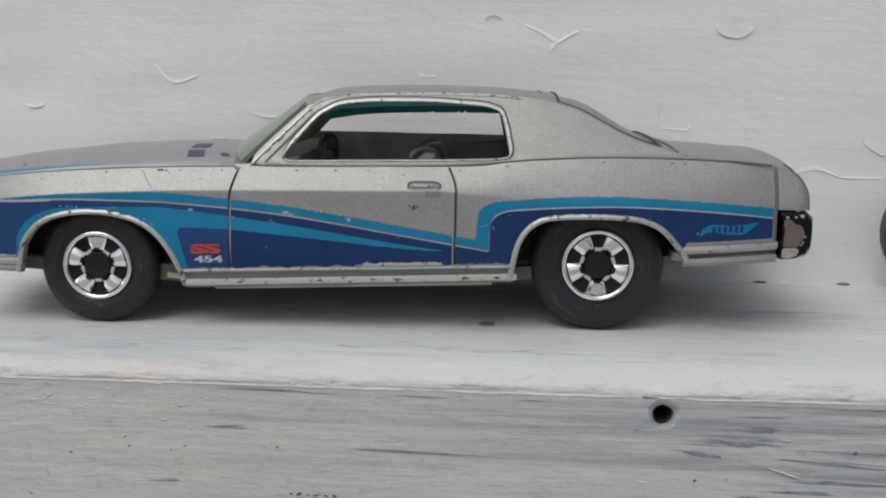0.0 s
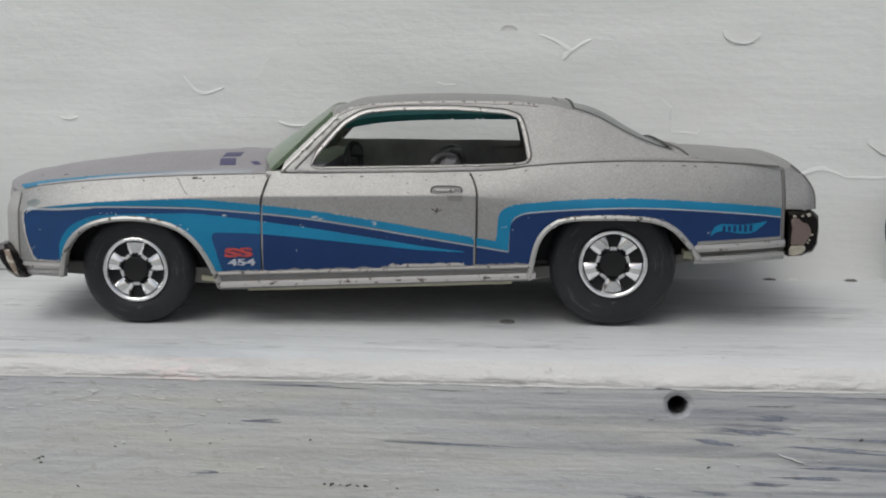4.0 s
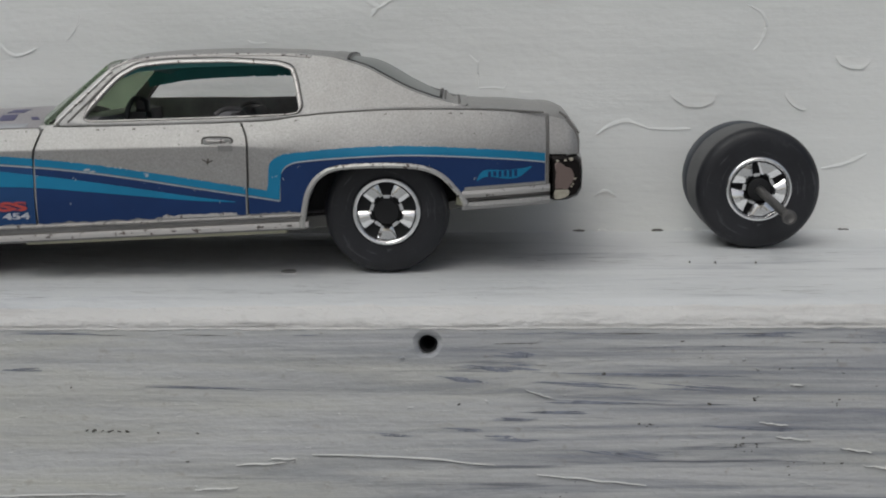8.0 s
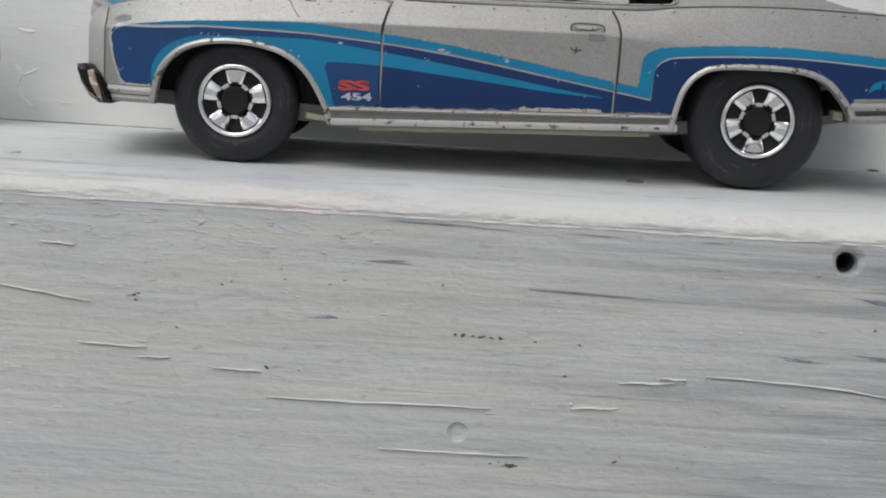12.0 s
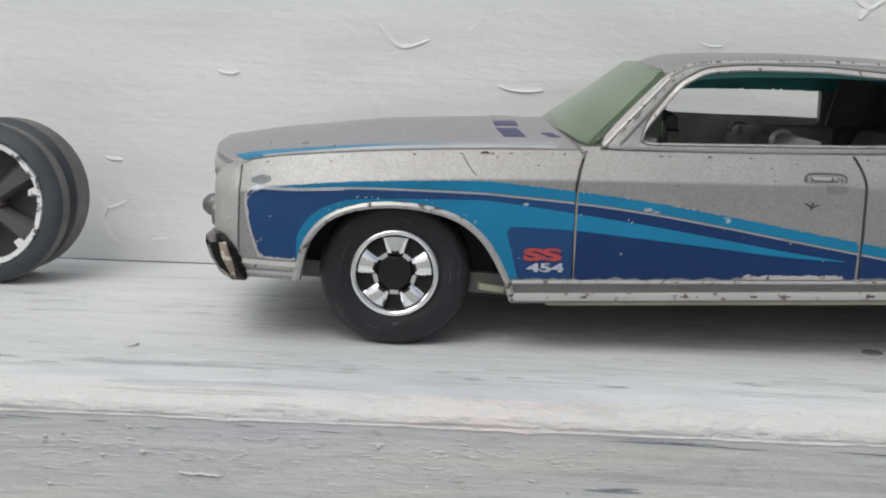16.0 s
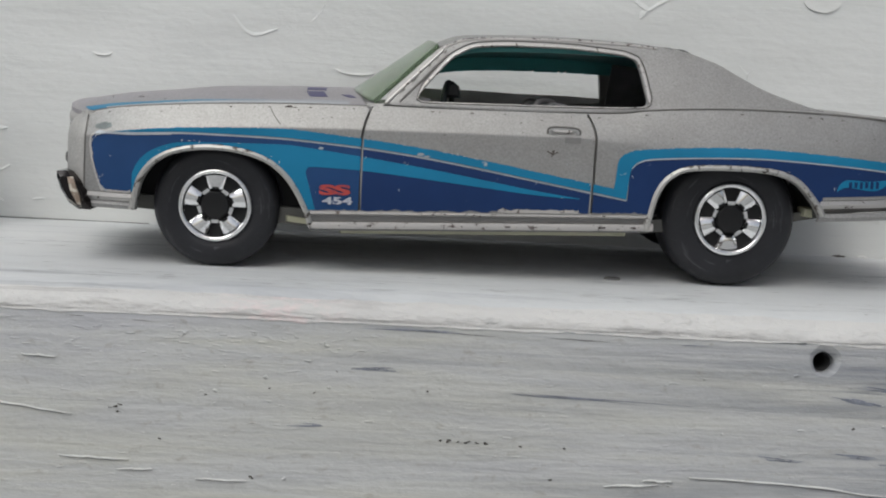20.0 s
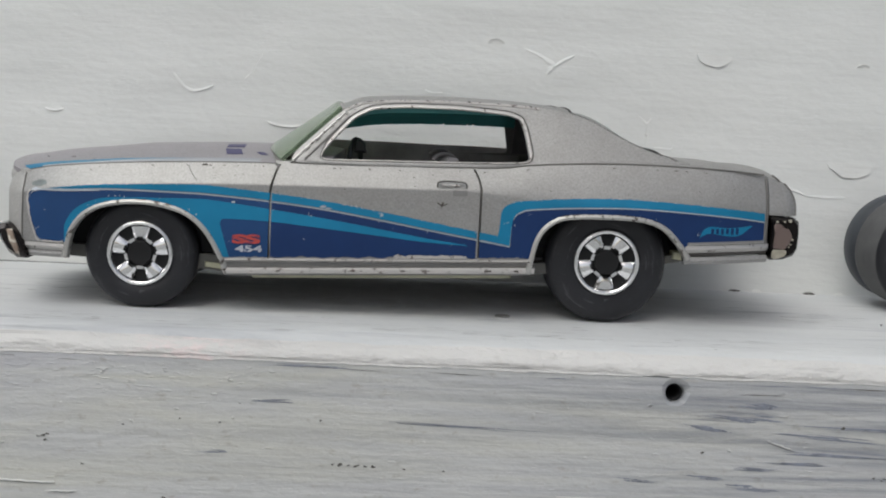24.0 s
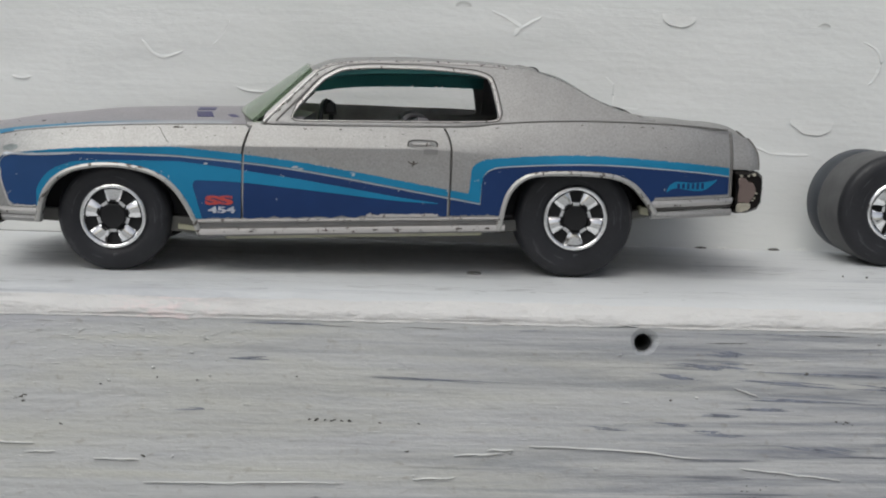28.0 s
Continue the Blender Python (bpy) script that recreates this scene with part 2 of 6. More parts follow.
def silver_paint(name, colour, metal=0.75):
    """Metallic paint of a played-with toy: flake sparkle, tarnish blotches and small chips to dark metal."""
    m, n, l, b = material(name)
    flake = noise_tex(n, l, coords(n, l), 55.0, 3, 0.7)
    blot = noise_tex(n, l, coords(n, l), 3.4, 6, 0.68)
    chip = noise_tex(n, l, coords(n, l), 9.0, 4, 0.6)
    c = mix(n, l, ramp(n, l, flake, [(0.32, grey(0)), (0.7, grey(1))]), tuple(v * 0.86 for v in colour), tuple(min(1, v * 1.16) for v in colour))
    c = mix(n, l, ramp(n, l, blot, [(0.40, grey(0)), (0.70, grey(0.32))]), c, tuple(v * f for v, f in zip(colour, (0.76, 0.735, 0.70))))
    c = mix(n, l, ramp(n, l, chip, [(0.72, grey(0)), (0.745, grey(1))]), c, (0.08, 0.075, 0.07))
    l.new(c, b.inputs["Base Color"])
    l.new(ramp(n, l, flake, [(0.3, grey(0.53)), (0.7, grey(0.43))]), b.inputs["Roughness"])
    b.inputs["Metallic"].default_value = metal
    bump(n, l, b, blot, 0.05, 0.03, bump(n, l, b, flake, 0.10, 0.008))
    return m


def tampo(name, colour, wear=0.0, under=(0.45, 0.46, 0.48), scale=8.0):
    """Printed stripe ink with tiny worn dots through to the silver."""
    m, n, l, b = material(name)
    dots = noise_tex(n, l, coords(n, l), scale, 3, 0.6)
    tone = noise_tex(n, l, coords(n, l), 1.6, 4, 0.6)
    c = mix(n, l, ramp(n, l, tone, [(0.3, grey(0)), (0.7, grey(1))]), tuple(v * 0.88 for v in colour), tuple(v * 1.12 for v in colour))
    c = mix(n, l, ramp(n, l, dots, [(0.70 - wear, grey(0)), (0.75 - wear, grey(0.8))]), c, under)
    l.new(c, b.inputs["Base Color"])
    b.inputs["Roughness"].default_value = 0.42
    b.inputs["Specular IOR Level"].default_value = 0.3
    bump(n, l, b, dots, 0.12, 0.015)
    return m


def fading_ink(name, colour, x0, x1, under):
    """Printed ink that is rubbed off more and more from x0 to x1."""
    m, n, l, b = material(name)
    rub = noise_tex(n, l, coords(n, l, (0.6, 2.0, 2.0)), 3.0, 5, 0.65, 0.3)
    tc = n.new("ShaderNodeTexCoord")
    sep = n.new("ShaderNodeSeparateXYZ")
    l.new(tc.outputs["Object"], sep.inputs["Vector"])
    mr = n.new("ShaderNodeMapRange")
    mr.inputs[1].default_value, mr.inputs[2].default_value, mr.inputs[3].default_value, mr.inputs[4].default_value = x0 * U, x1 * U, -0.25, 0.75
    l.new(sep.outputs["X"], mr.inputs[0])
    sum_up = n.new("ShaderNodeMath")
    sum_up.operation = "ADD"
    l.new(mr.outputs[0], sum_up.inputs[0])
    l.new(rub, sum_up.inputs[1])
    l.new(mix(n, l, ramp(n, l, sum_up.outputs[0], [(0.30, grey(0)), (1.0, grey(0.95))]), colour, under), b.inputs["Base Color"])
    b.inputs["Roughness"].default_value = 0.45
    bump(n, l, b, rub, 0.1, 0.015)
    return m


def worn_chrome(name, bright, dark, at, metal=1.0, gloss=0.14, scale=4.0):
    m, n, l, b = material(name)
    wear = noise_tex(n, l, coords(n, l), scale, 5, 0.65, 0.4)
    l.new(ramp(n, l, wear, [(at, bright), (at + 0.05, dark)]), b.inputs["Base Color"])
    l.new(ramp(n, l, wear, [(at, grey(gloss)), (at + 0.05, grey(0.55))]), b.inputs["Roughness"])
    b.inputs["Metallic"].default_value = metal
    bump(n, l, b, wear, 0.2, 0.02)
    return m


def tinted(name, colour, through, rough):
    m, n, l, b = material(name)
    haze = noise_tex(n, l, coords(n, l), 3.0, 4, 0.6)
    l.new(mix(n, l, haze, tuple(v * 0.85 for v in colour), colour), b.inputs["Base Color"])
    b.inputs["Transmission Weight"].default_value = through
    b.inputs["IOR"].default_value = 1.45
    b.inputs["Roughness"].default_value = rough
    return m


SILVER = silver_paint("silver_paint", (0.342, 0.337, 0.330), 0.55)
HOOD_SILVER = silver_paint("hood_silver", (0.395, 0.375, 0.395), 0.6)
# paler copy of SILVER that paints in the light on the nose
LIT_NOSE_SILVER = silver_paint("lit_nose_silver", (0.47, 0.46, 0.445), 0.35)
BARE = worn_chrome("bare_metal_edge", (0.46, 0.445, 0.43), (0.09, 0.072, 0.062), 0.59, 0.7, 0.38, 13.0)
LIP = worn_chrome("worn_lip_metal", (0.47, 0.46, 0.44), (0.10, 0.085, 0.075), 0.565, 0.5, 0.42, 13.0)
TRIM = worn_chrome("pale_trim_metal", (0.55, 0.528, 0.512), (0.15, 0.12, 0.11), 0.585, 0.35, 0.36, 15.0)
TAN = worn_chrome("tan_scuff", (0.30, 0.235, 0.19), (0.60, 0.56, 0.48), 0.54, 0.5, 0.4, 14.0)
HANDLE = plain("handle_silver", (0.46, 0.46, 0.45), 0.4, 0.6, 0.2, 8.0)
GROOVE_SOFT = plain("recess_grey", (0.25, 0.245, 0.24), 0.6, 0.4)
GROOVE = plain("groove_dirt", (0.17, 0.162, 0.155), 0.7, 0.2)
NAVY = tampo("navy_ink", (0.008, 0.032, 0.118))
FADED_NAVY = tampo("faded_navy_ink", (0.014, 0.056, 0.165))
CYAN = tampo("cyan_ink", (0.008, 0.185, 0.345))
HOOD_CYAN = fading_ink("hood_cyan_ink", (0.012, 0.21, 0.36), -3.2, -1.7, (0.36, 0.36, 0.385))
PALE_BAND = tampo("pale_band_ink", (0.44, 0.455, 0.475), 0.05, (0.30, 0.30, 0.31))
PURPLE = tampo("purple_ink", (0.05, 0.045, 0.135))
RED = tampo("red_ink", (0.46, 0.075, 0.07), 0.16, (0.16, 0.05, 0.10), 24.0)
INK_GREY = tampo("grey_ink", (0.50, 0.52, 0.58), 0.15, (0.10, 0.13, 0.25), 30.0)
PINSTRIPE = plain("pinstripe_silver", (0.46, 0.49, 0.53), 0.45, 0.5)
CHROME = worn_chrome("wheel_chrome", (0.98, 0.98, 0.98), (0.16, 0.15, 0.14), 0.63, 0.95, 0.07)
BLACK = plain("black_plastic", (0.022, 0.022, 0.024), 0.45)
HUB_BLACK = plain("hub_black", (0.013, 0.013, 0.014), 0.6, spec=0.25)
TYRE = rubber("tyre_plastic", (0.018, 0.0185, 0.022))
OLD_TYRE = plain("grey_tyre_plastic", (0.050, 0.056, 0.066), 0.6, 0, 0.25, 2.5)
GREY_TREAD = plain("grey_tyre_tread", (0.098, 0.098, 0.099), 0.7, 0, 0.3, 3.0)
DARK_CHROME = worn_chrome("dark_chrome", (0.05, 0.045, 0.045), (0.50, 0.46, 0.38), 0.60)
BROWN_CHROME = worn_chrome("brown_chrome", (0.035, 0.031, 0.030), (0.14, 0.10, 0.09), 0.62)
BUMPER_BROWN = worn_chrome("bumper_brown", (0.20, 0.15, 0.135), (0.10, 0.075, 0.07), 0.56, 0.4, 0.4, 7.0)
CREAM = plain("cream_scuff", (0.40, 0.37, 0.30), 0.55, 0.2, 0.3, 12.0)
INTERIOR = plain("interior_plastic", (0.20, 0.19, 0.20), 0.6, 0, 0.25, 3.0, spec=0.3)
LINING = plain("door_lining_grey", (0.36, 0.34, 0.345), 0.65, 0, 0.25, 3.0, spec=0.3)
GREEN_GLASS = tinted("green_windshield", (0.56, 0.70, 0.50), 0.84, 0.18)
TEAL_GLASS = tinted("teal_window_plastic", (0.10, 0.42, 0.42), 0.25, 0.3)
GREY_GLASS = tinted("rear_window_plastic", (0.25, 0.265, 0.255), 0.25, 0.3)
BASE_METAL = plain("base_metal", (0.46, 0.45, 0.33), 0.5, 0.4)
PLATE = plain("base_plate_metal", (0.11, 0.108, 0.10), 0.6, 0.3)
AXLE_STEEL = plain("axle_steel", (0.16, 0.155, 0.15), 0.42, 0.9)
RUST = plain("rusty_hub", (0.12, 0.095, 0.08), 0.7)
CHIP = plain("chip_dark", (0.085, 0.072, 0.064), 0.7)
WORN_GREEN = plain("chip_grey_green", (0.20, 0.225, 0.225), 0.7, 0, 0.4, 9.0)
GUARD = worn_chrome("dull_guard_metal", (0.17, 0.165, 0.16), (0.40, 0.38, 0.36), 0.60, 0.6, 0.45, 9.0)
DARK_TRIM = plain("dark_trim", (0.035, 0.034, 0.034), 0.6)
WOOD_DARK = plain("weathered_streak", (0.215, 0.23, 0.275), 0.75, 0, 0.4, 6.0)
SOOT = plain("dark_speck", (0.11, 0.104, 0.094), 0.85)
# dark grey for cracks and grime, and for painted shade
GRIME_AND_SHADE = plain("grime_and_shade", (0.16, 0.155, 0.15), 0.85)
HOLE_DARK = plain("hole_dark", (0.03, 0.03, 0.032), 0.9)
GROUND = plain("concrete_ground", (0.36, 0.36, 0.35), 0.9, 0, 0.2, 0.02)


# ---- mesh helpers ----
def build(name, verts, faces, mat, parent=None, label="", smooth=True):
    me = bpy.data.meshes.new(name)
    me.from_pydata([tuple(U * c for c in v) for v in verts], [], faces)
    bm = bmesh.new()
    bm.from_mesh(me)
    bmesh.ops.recalc_face_normals(bm, faces=bm.faces)
    bm.to_mesh(me)
    bm.free()
    me.materials.append(mat)
    if smooth:
        me.shade_smooth()
        me.set_sharp_from_angle(angle=radians(40))
    ob = new(name, me)
    if parent:
        ob.parent = parent
    if label:
        ob["label"] = label
    return ob


def empty(name, m=None):
    ob = new(name)
    ob.empty_display_size = 0.01
    if m is not None:
        ob.matrix_world = m
    return ob


def shell_data(rows, t):
    """A closed plate of thickness t (one number, or a fixed shift) behind a grid of points."""
    P = np.array(rows, float)
    m, n, _ = P.shape
    if isinstance(t, (int, float)):
        du = np.gradient(P, axis=0)
        dv = np.gradient(P, axis=1)
        N = np.cross(du, dv)
        N /= np.maximum(np.linalg.norm(N, axis=2, keepdims=True), 1e-9)
        Q = P + t * N
    else:
        Q = P + np.array(t, float)
    verts = [tuple(v) for v in P.reshape(-1, 3)] + [tuple(v) for v in Q.reshape(-1, 3)]
    o = m * n
    faces = []
    for i in range(m - 1):
        for j in range(n - 1):
            a, b, c, d = i * n + j, i * n + j + 1, (i + 1) * n + j + 1, (i + 1) * n + j
            faces += [(a, b, c, d), (o + d, o + c, o + b, o + a)]
    rim = [j for j in range(n)] + [i * n + n - 1 for i in range(1, m)] + [(m - 1) * n + j for j in range(n - 2, -1, -1)] + [i * n for i in range(m - 2, 0, -1)]
    for a, b in zip(rim, rim[1:] + rim[:1]):
        faces.append((b, a, o + a, o + b))
    return verts, faces


def shell(name, rows, t, mat, parent, label="", smooth=True):
    v, f = shell_data(rows, t)
    return build(name, v, f, mat, parent, label, smooth)


def loft(name, loops, mat, parent, label="", cap=True, smooth=True):
    """Closed loops of equal count, joined one after another, with end caps."""
    n = len(loops[0])
    verts = [p for lp in loops for p in lp]
    faces = []
    for i in range(len(loops) - 1):
        for j in range(n):
            k = (j + 1) % n
            faces.append((i * n + j, i * n + k, (i + 1) * n + k, (i + 1) * n + j))
    if cap:
        faces += [tuple(range(n))[::-1], tuple((len(loops) - 1) * n + j for j in range(n))]
    return build(name, verts, faces, mat, parent, label, smooth)


def revolve(name, profile, mat, parent, label="", steps=48, at=(0, 0, 0)):
    """Turns (radius, y) pairs about the y axis; closed when the profile starts and ends alike."""
    loops = []
    for k in range(steps):
        a = 2 * math.pi * k / steps
        loops.append([(at[0] + r * math.cos(a), at[1] + y, at[2] + r * math.sin(a)) for r, y in profile])
    n = len(profile)
    verts = [p for lp in loops for p in lp]
    faces = []
    for i in range(steps):
        for j in range(n):
            k, i2 = (j + 1) % n, (i + 1) % steps
            faces.append((i * n + j, i * n + k, i2 * n + k, i2 * n + j))
    return build(name, verts, faces, mat, parent, label)


def tube(name, pts, r, mat, parent, label="", closed=False, sides=8):
    P = [Vector(p) for p in pts]
    loops = []
    for i, p in enumerate(P):
        a = P[i - 1] if (i or closed) else p
        b = P[(i + 1) % len(P)] if (i + 1 < len(P) or closed) else p
        d = (b - a).normalized()
        u = d.cross(Vector((0.13, 1, 0.07))).normalized()
        w = d.cross(u)
        loops.append([tuple(p + r * (math.cos(2 * math.pi * k / sides) * u + math.sin(2 * math.pi * k / sides) * w)) for k in range(sides)])
    if closed:
        loops.append(loops[0])
    return loft(name, loops, mat, parent, label, cap=not closed)


def spline(keys, per=8, closed=False):
    """A smooth line through a few keys."""
    K = [np.array(k, float) for k in keys]
    n = len(K)
    out = []
    for i in range(n if closed else n - 1):
        a, b = K[i], K[(i + 1) % n]
        p = K[i - 1] if (i or closed) else a
        q = K[(i + 2) % n] if (i + 2 < n or closed) else b
        for s in range(per):
            t = s / per
            out.append(0.5 * (2 * a + (b - p) * t + (2 * p - 5 * a + 4 * b - q) * t**2 + (3 * a - p - 3 * b + q) * t**3))
    if not closed:
        out.append(K[-1])
    return np.array(out)


def line(keys, per=8):
    """z as a smooth function of x through a few (x, z) keys."""
    s = spline(keys, per)
    return lambda x: float(np.interp(x, s[:, 0], s[:, 1]))


def prism(name, outline, y0, y1, mat, parent, label="", bevel=0.02):
    """A side outline of (x, z) points swept from y0 to y1 with softened ends."""
    pts = np.array(outline, float)
    mid = pts.mean(0)
    inner = mid + (pts - mid) * (1 - bevel / max(1e-6, np.linalg.norm(pts - mid, axis=1).mean()))
    sgn = 1 if y1 > y0 else -1
    loops = [[(x, y0, z) for x, z in inner], [(x, y0 + sgn * bevel, z) for x, z in pts], [(x, y1 - sgn * bevel, z) for x, z in pts], [(x, y1, z) for x, z in inner]]
    return loft(name, loops, mat, parent, label)


# ---- the ledge, the wall behind it and the ground ----
TIP = -0.35   # the ledge climbs a little towards +x
FACE = -0.02
SILL_PROFILE = [(4.3, 0.0), (4.0, -0.001), (3.4, -0.006), (2.8, -0.020), (2.1, -0.070), (1.4, -0.142), (0.9, -0.165), (0.5, -0.185), (0.25, -0.22),
                (0.10, -0.27), (0.02, -0.33), (-0.015, -0.39), (FACE, -0.44)]


def dense(lo, hi, core_lo, core_hi, step, coarse):
    xs = list(np.arange(core_lo, core_hi + 1e-6, step))
    left = list(np.arange(lo, core_lo - 1e-6, coarse))
    right = list(np.arange(core_hi + coarse, hi + 1e-6, coarse))
    return left + xs + right


def sill_z(y):
    ys, zs = zip(*sorted(SILL_PROFILE))
    return float(np.interp(y, ys, zs))


def ground_at(x, y):
    return sill_z(y) + math.tan(radians(-TIP)) * x


def make_sill():
    root = tagged(empty("window_sill", pose(0, 0, 0, 0, TIP, 0)), "weathered white-painted wooden ledge with a worn rounded front edge", "ledge", kind="structure")
    prof = spline(SILL_PROFILE, 8)
    xs = dense(-60, 60, -9, 11, 0.045, 3.0)
    rows = []
    for x in xs:
        row = []
        for y, z in prof:
            near = max(0.0, 1 - abs(y - 0.1) / 0.5)
            w = noise.noise(Vector((x * 0.9, y * 3, 2.0))) * 0.012 + noise.noise(Vector((x * 4.2, y * 6, 7.0))) * 0.010 * near
            w += noise.noise(Vector((x * 0.25, y * 9, 4.0))) * 0.006
            lip = max(0.0, 1 - abs(z + 0.36) / 0.09)
            crumb = noise.noise(Vector((x * 2.1, z * 9, 1.0))) + 0.8 * noise.noise(Vector((x * 7.5, z * 14, 3.0)))
            crumb += 0.7 * noise.noise(Vector((x * 17, z * 25, 5.0)))
            row.append((x, y - (0.013 * near * crumb + 0.012 * lip) * (y > FACE + 0.001), z + 0.006 * near * crumb + w * (0.4 + near) if y > FACE + 0.001 else z))
        x_rag = 0.024 * noise.noise(Vector((x * 1.7, 2, 0))) + 0.016 * noise.noise(Vector((x * 6.3, 5, 0))) + 0.007 * noise.noise(Vector((x * 19, 7, 0)))
        for k in (-1, -2, -3):
            px, py, pz = row[k]
            row[k] = (px, min(py, FACE) - 0.004 * (k < -1) - 0.003, pz + x_rag * (1.3 + 0.3 * k))
        row.append((row[-1][0], FACE + 0.01, row[-1][2]))
        rows.append(row)
    cut = next(i for i, p in enumerate(prof) if p[0] < 0.13)
    for name, part_rows, mat, label in (("sill_top", [r[:cut + 1] for r in rows], SILL_PAINT, ""), ("worn_edge", [r[cut:] for r in rows], EDGE_PAINT, "crumbling white rounded front edge")):
        P = np.array(part_rows)
        m, n, _ = P.shape
        faces = [(i * n + j, i * n + j + 1, (i + 1) * n + j + 1, (i + 1) * n + j) for i in range(m - 1) for j in range(n - 1)]
        build(name, [tuple(p) for p in P.reshape(-1, 3)], faces, mat, root, label)
    make_board(root)
    return root


HOLE, HOLE_R, DENT, DENT_R = (2.785, -0.565), 0.084, (-0.17, -2.135), 0.085


def make_board(root):
    """The front face, with a drilled hole through it and a filled nail dent."""
    verts, faces = [], []

    def quad(x0, x1, z0, z1):
        b = len(verts)
        verts.extend([(x0, FACE, z0), (x1, FACE, z0), (x1, FACE, z1), (x0, FACE, z1)])
        faces.append((b, b + 1, b + 2, b + 3))

    def around(c, half, rings):
        """A square of half-width half with a round recess: rings of (radius, depth)."""
        n = 32
        b = len(verts)
        for k in range(n):
            a = 2 * math.pi * k / n
            s = min(half[0] / max(1e-9, abs(math.cos(a))), half[1] / max(1e-9, abs(math.sin(a))))
            verts.append((c[0] + s * math.cos(a), FACE, c[1] + s * math.sin(a)))
        corner = [min(range(n), key=lambda k: (verts[b + k][0] - c[0] - sx * half[0]) ** 2 + (verts[b + k][2] - c[1] - sz * half[1]) ** 2) for sx, sz in ((1, 1), (-1, 1), (-1, -1), (1, -1))]
        for q, (sx, sz) in zip(corner, ((1, 1), (-1, 1), (-1, -1), (1, -1))):
            verts[b + q] = (c[0] + sx * half[0], FACE, c[1] + sz * half[1])
        for r, depth, *drop in rings:
            for k in range(n):
                a = 2 * math.pi * k / n
                rr = r * (1 + 0.03 * math.sin(3 * a + 1) + 0.02 * math.sin(5 * a))
                verts.append((c[0] + rr * math.cos(a), FACE + depth, c[1] + rr * math.sin(a) - sum(drop)))
        for i in range(len(rings)):
            for k in range(n):
                k2 = (k + 1) % n
                faces.append((b + i * n + k, b + i * n + k2, b + (i + 1) * n + k2, b + (i + 1) * n + k))
        faces.append(tuple(b + len(rings) * n + k for k in range(n)))

    top, low = -0.44, -14.0
    hx0, hx1 = HOLE[0] - 0.4, HOLE[0] + 0.4
    hz0 = 2 * HOLE[1] - top
    dx0, dx1, dz0, dz1 = DENT[0] - 0.3, DENT[0] + 0.3, DENT[1] - 0.3, DENT[1] + 0.3
    quad(-60, hx0, hz0, top), quad(hx1, 60, hz0, top)
    around(HOLE, (0.4, top - HOLE[1]), [(HOLE_R + 0.046, 0.0), (HOLE_R + 0.040, 0.004), (HOLE_R + 0.020, 0.020, 0.008), (HOLE_R + 0.004, 0.038, 0.016), (HOLE_R, 0.06, 0.018), (HOLE_R - 0.008, 1.6, 0.018)])
    quad(-60, 60, dz1, hz0)
    quad(-60, dx0, dz0, dz1), quad(dx1, 60, dz0, dz1)
    around(DENT, (0.3, 0.3), [(DENT_R, 0.0), (DENT_R * 0.85, 0.018), (DENT_R * 0.5, 0.03)])
    quad(-60, 60, low, dz0)
    build("front_board", verts, faces, BOARD_PAINT, root, "grey-white board with bluish worn grain and a drilled hole", smooth=False)
    revolve("hole_lining", [(HOLE_R - 0.009, 0.09), (HOLE_R - 0.009, 1.5), (HOLE_R - 0.016, 1.5), (HOLE_R - 0.016, 0.09)], HOLE_DARK, root, "dark drilled bore", 32, (HOLE[0], FACE, HOLE[1] - 0.018))


sill = make_sill()

WALL_Y = 3.97


def wall_at(x, z):
    """Where the wavy face of the wall stands."""
    return WALL_Y + 0.018 * noise.noise(Vector((x * 0.35, 3, z * 1.6))) + 0.004 * noise.noise(Vector((x * 0.8, 9, z * 7))) + 0.012 * noise.noise(Vector((x * 1.1, 5, z * 2.2)))


def make_wall():
    root = tagged(empty("wall_north"), "white-painted wooden wall board with flaking paint", "wall", kind="structure")
    xs = dense(-80, 80, -10, 12, 0.14, 4.0)
    zs = list(np.arange(-0.6, 6.0, 0.09)) + [7, 9, 12, 16, 22, 30, 45, 70, 110, 160]
    rows = []
    for x in xs:
        rows.append([(x, wall_at(x, z), z) for z in zs])
    P = np.array(rows)
    m, n, _ = P.shape
    faces = [(i * n + j, i * n + j + 1, (i + 1) * n + j + 1, (i + 1) * n + j) for i in range(m - 1) for j in range(n - 1)]
    v = [tuple(p) for p in P.reshape(-1, 3)]
    o = len(v)
    v += [(-80, 9, -0.6), (80, 9, -0.6), (80, 9, 160), (-80, 9, 160)]
    end = (m - 1) * n
    faces += [(o, o + 1, o + 2, o + 3), (0, end, o + 1, o), (n - 1, end + n - 1, o + 2, o + 3), tuple(range(n)) + (o + 3, o), tuple(end + j for j in range(n)) + (o + 2, o + 1)]
    build("wall_board", v, faces, WALL_PAINT, root)
    below = tagged(build("wall_below", [(-80, 1, -14), (80, 1, -14), (80, 1, -95), (-80, 1, -95), (-80, 9, -14), (80, 9, -14), (80, 9, -95), (-80, 9, -95)],
                         [(0, 1, 2, 3), (4, 5, 6, 7), (0, 1, 5, 4), (3, 2, 6, 7), (0, 3, 7, 4), (1, 2, 6, 5)], WALL_PAINT, smooth=False), "white-painted lower house wall", "wall", kind="structure")
    return root


wall = make_wall()
gm = build("ground", [(-90000, -90000, -95), (90000, -90000, -95), (90000, 90000, -95), (-90000, 90000, -95)], [(0, 1, 2, 3)], GROUND, smooth=False)
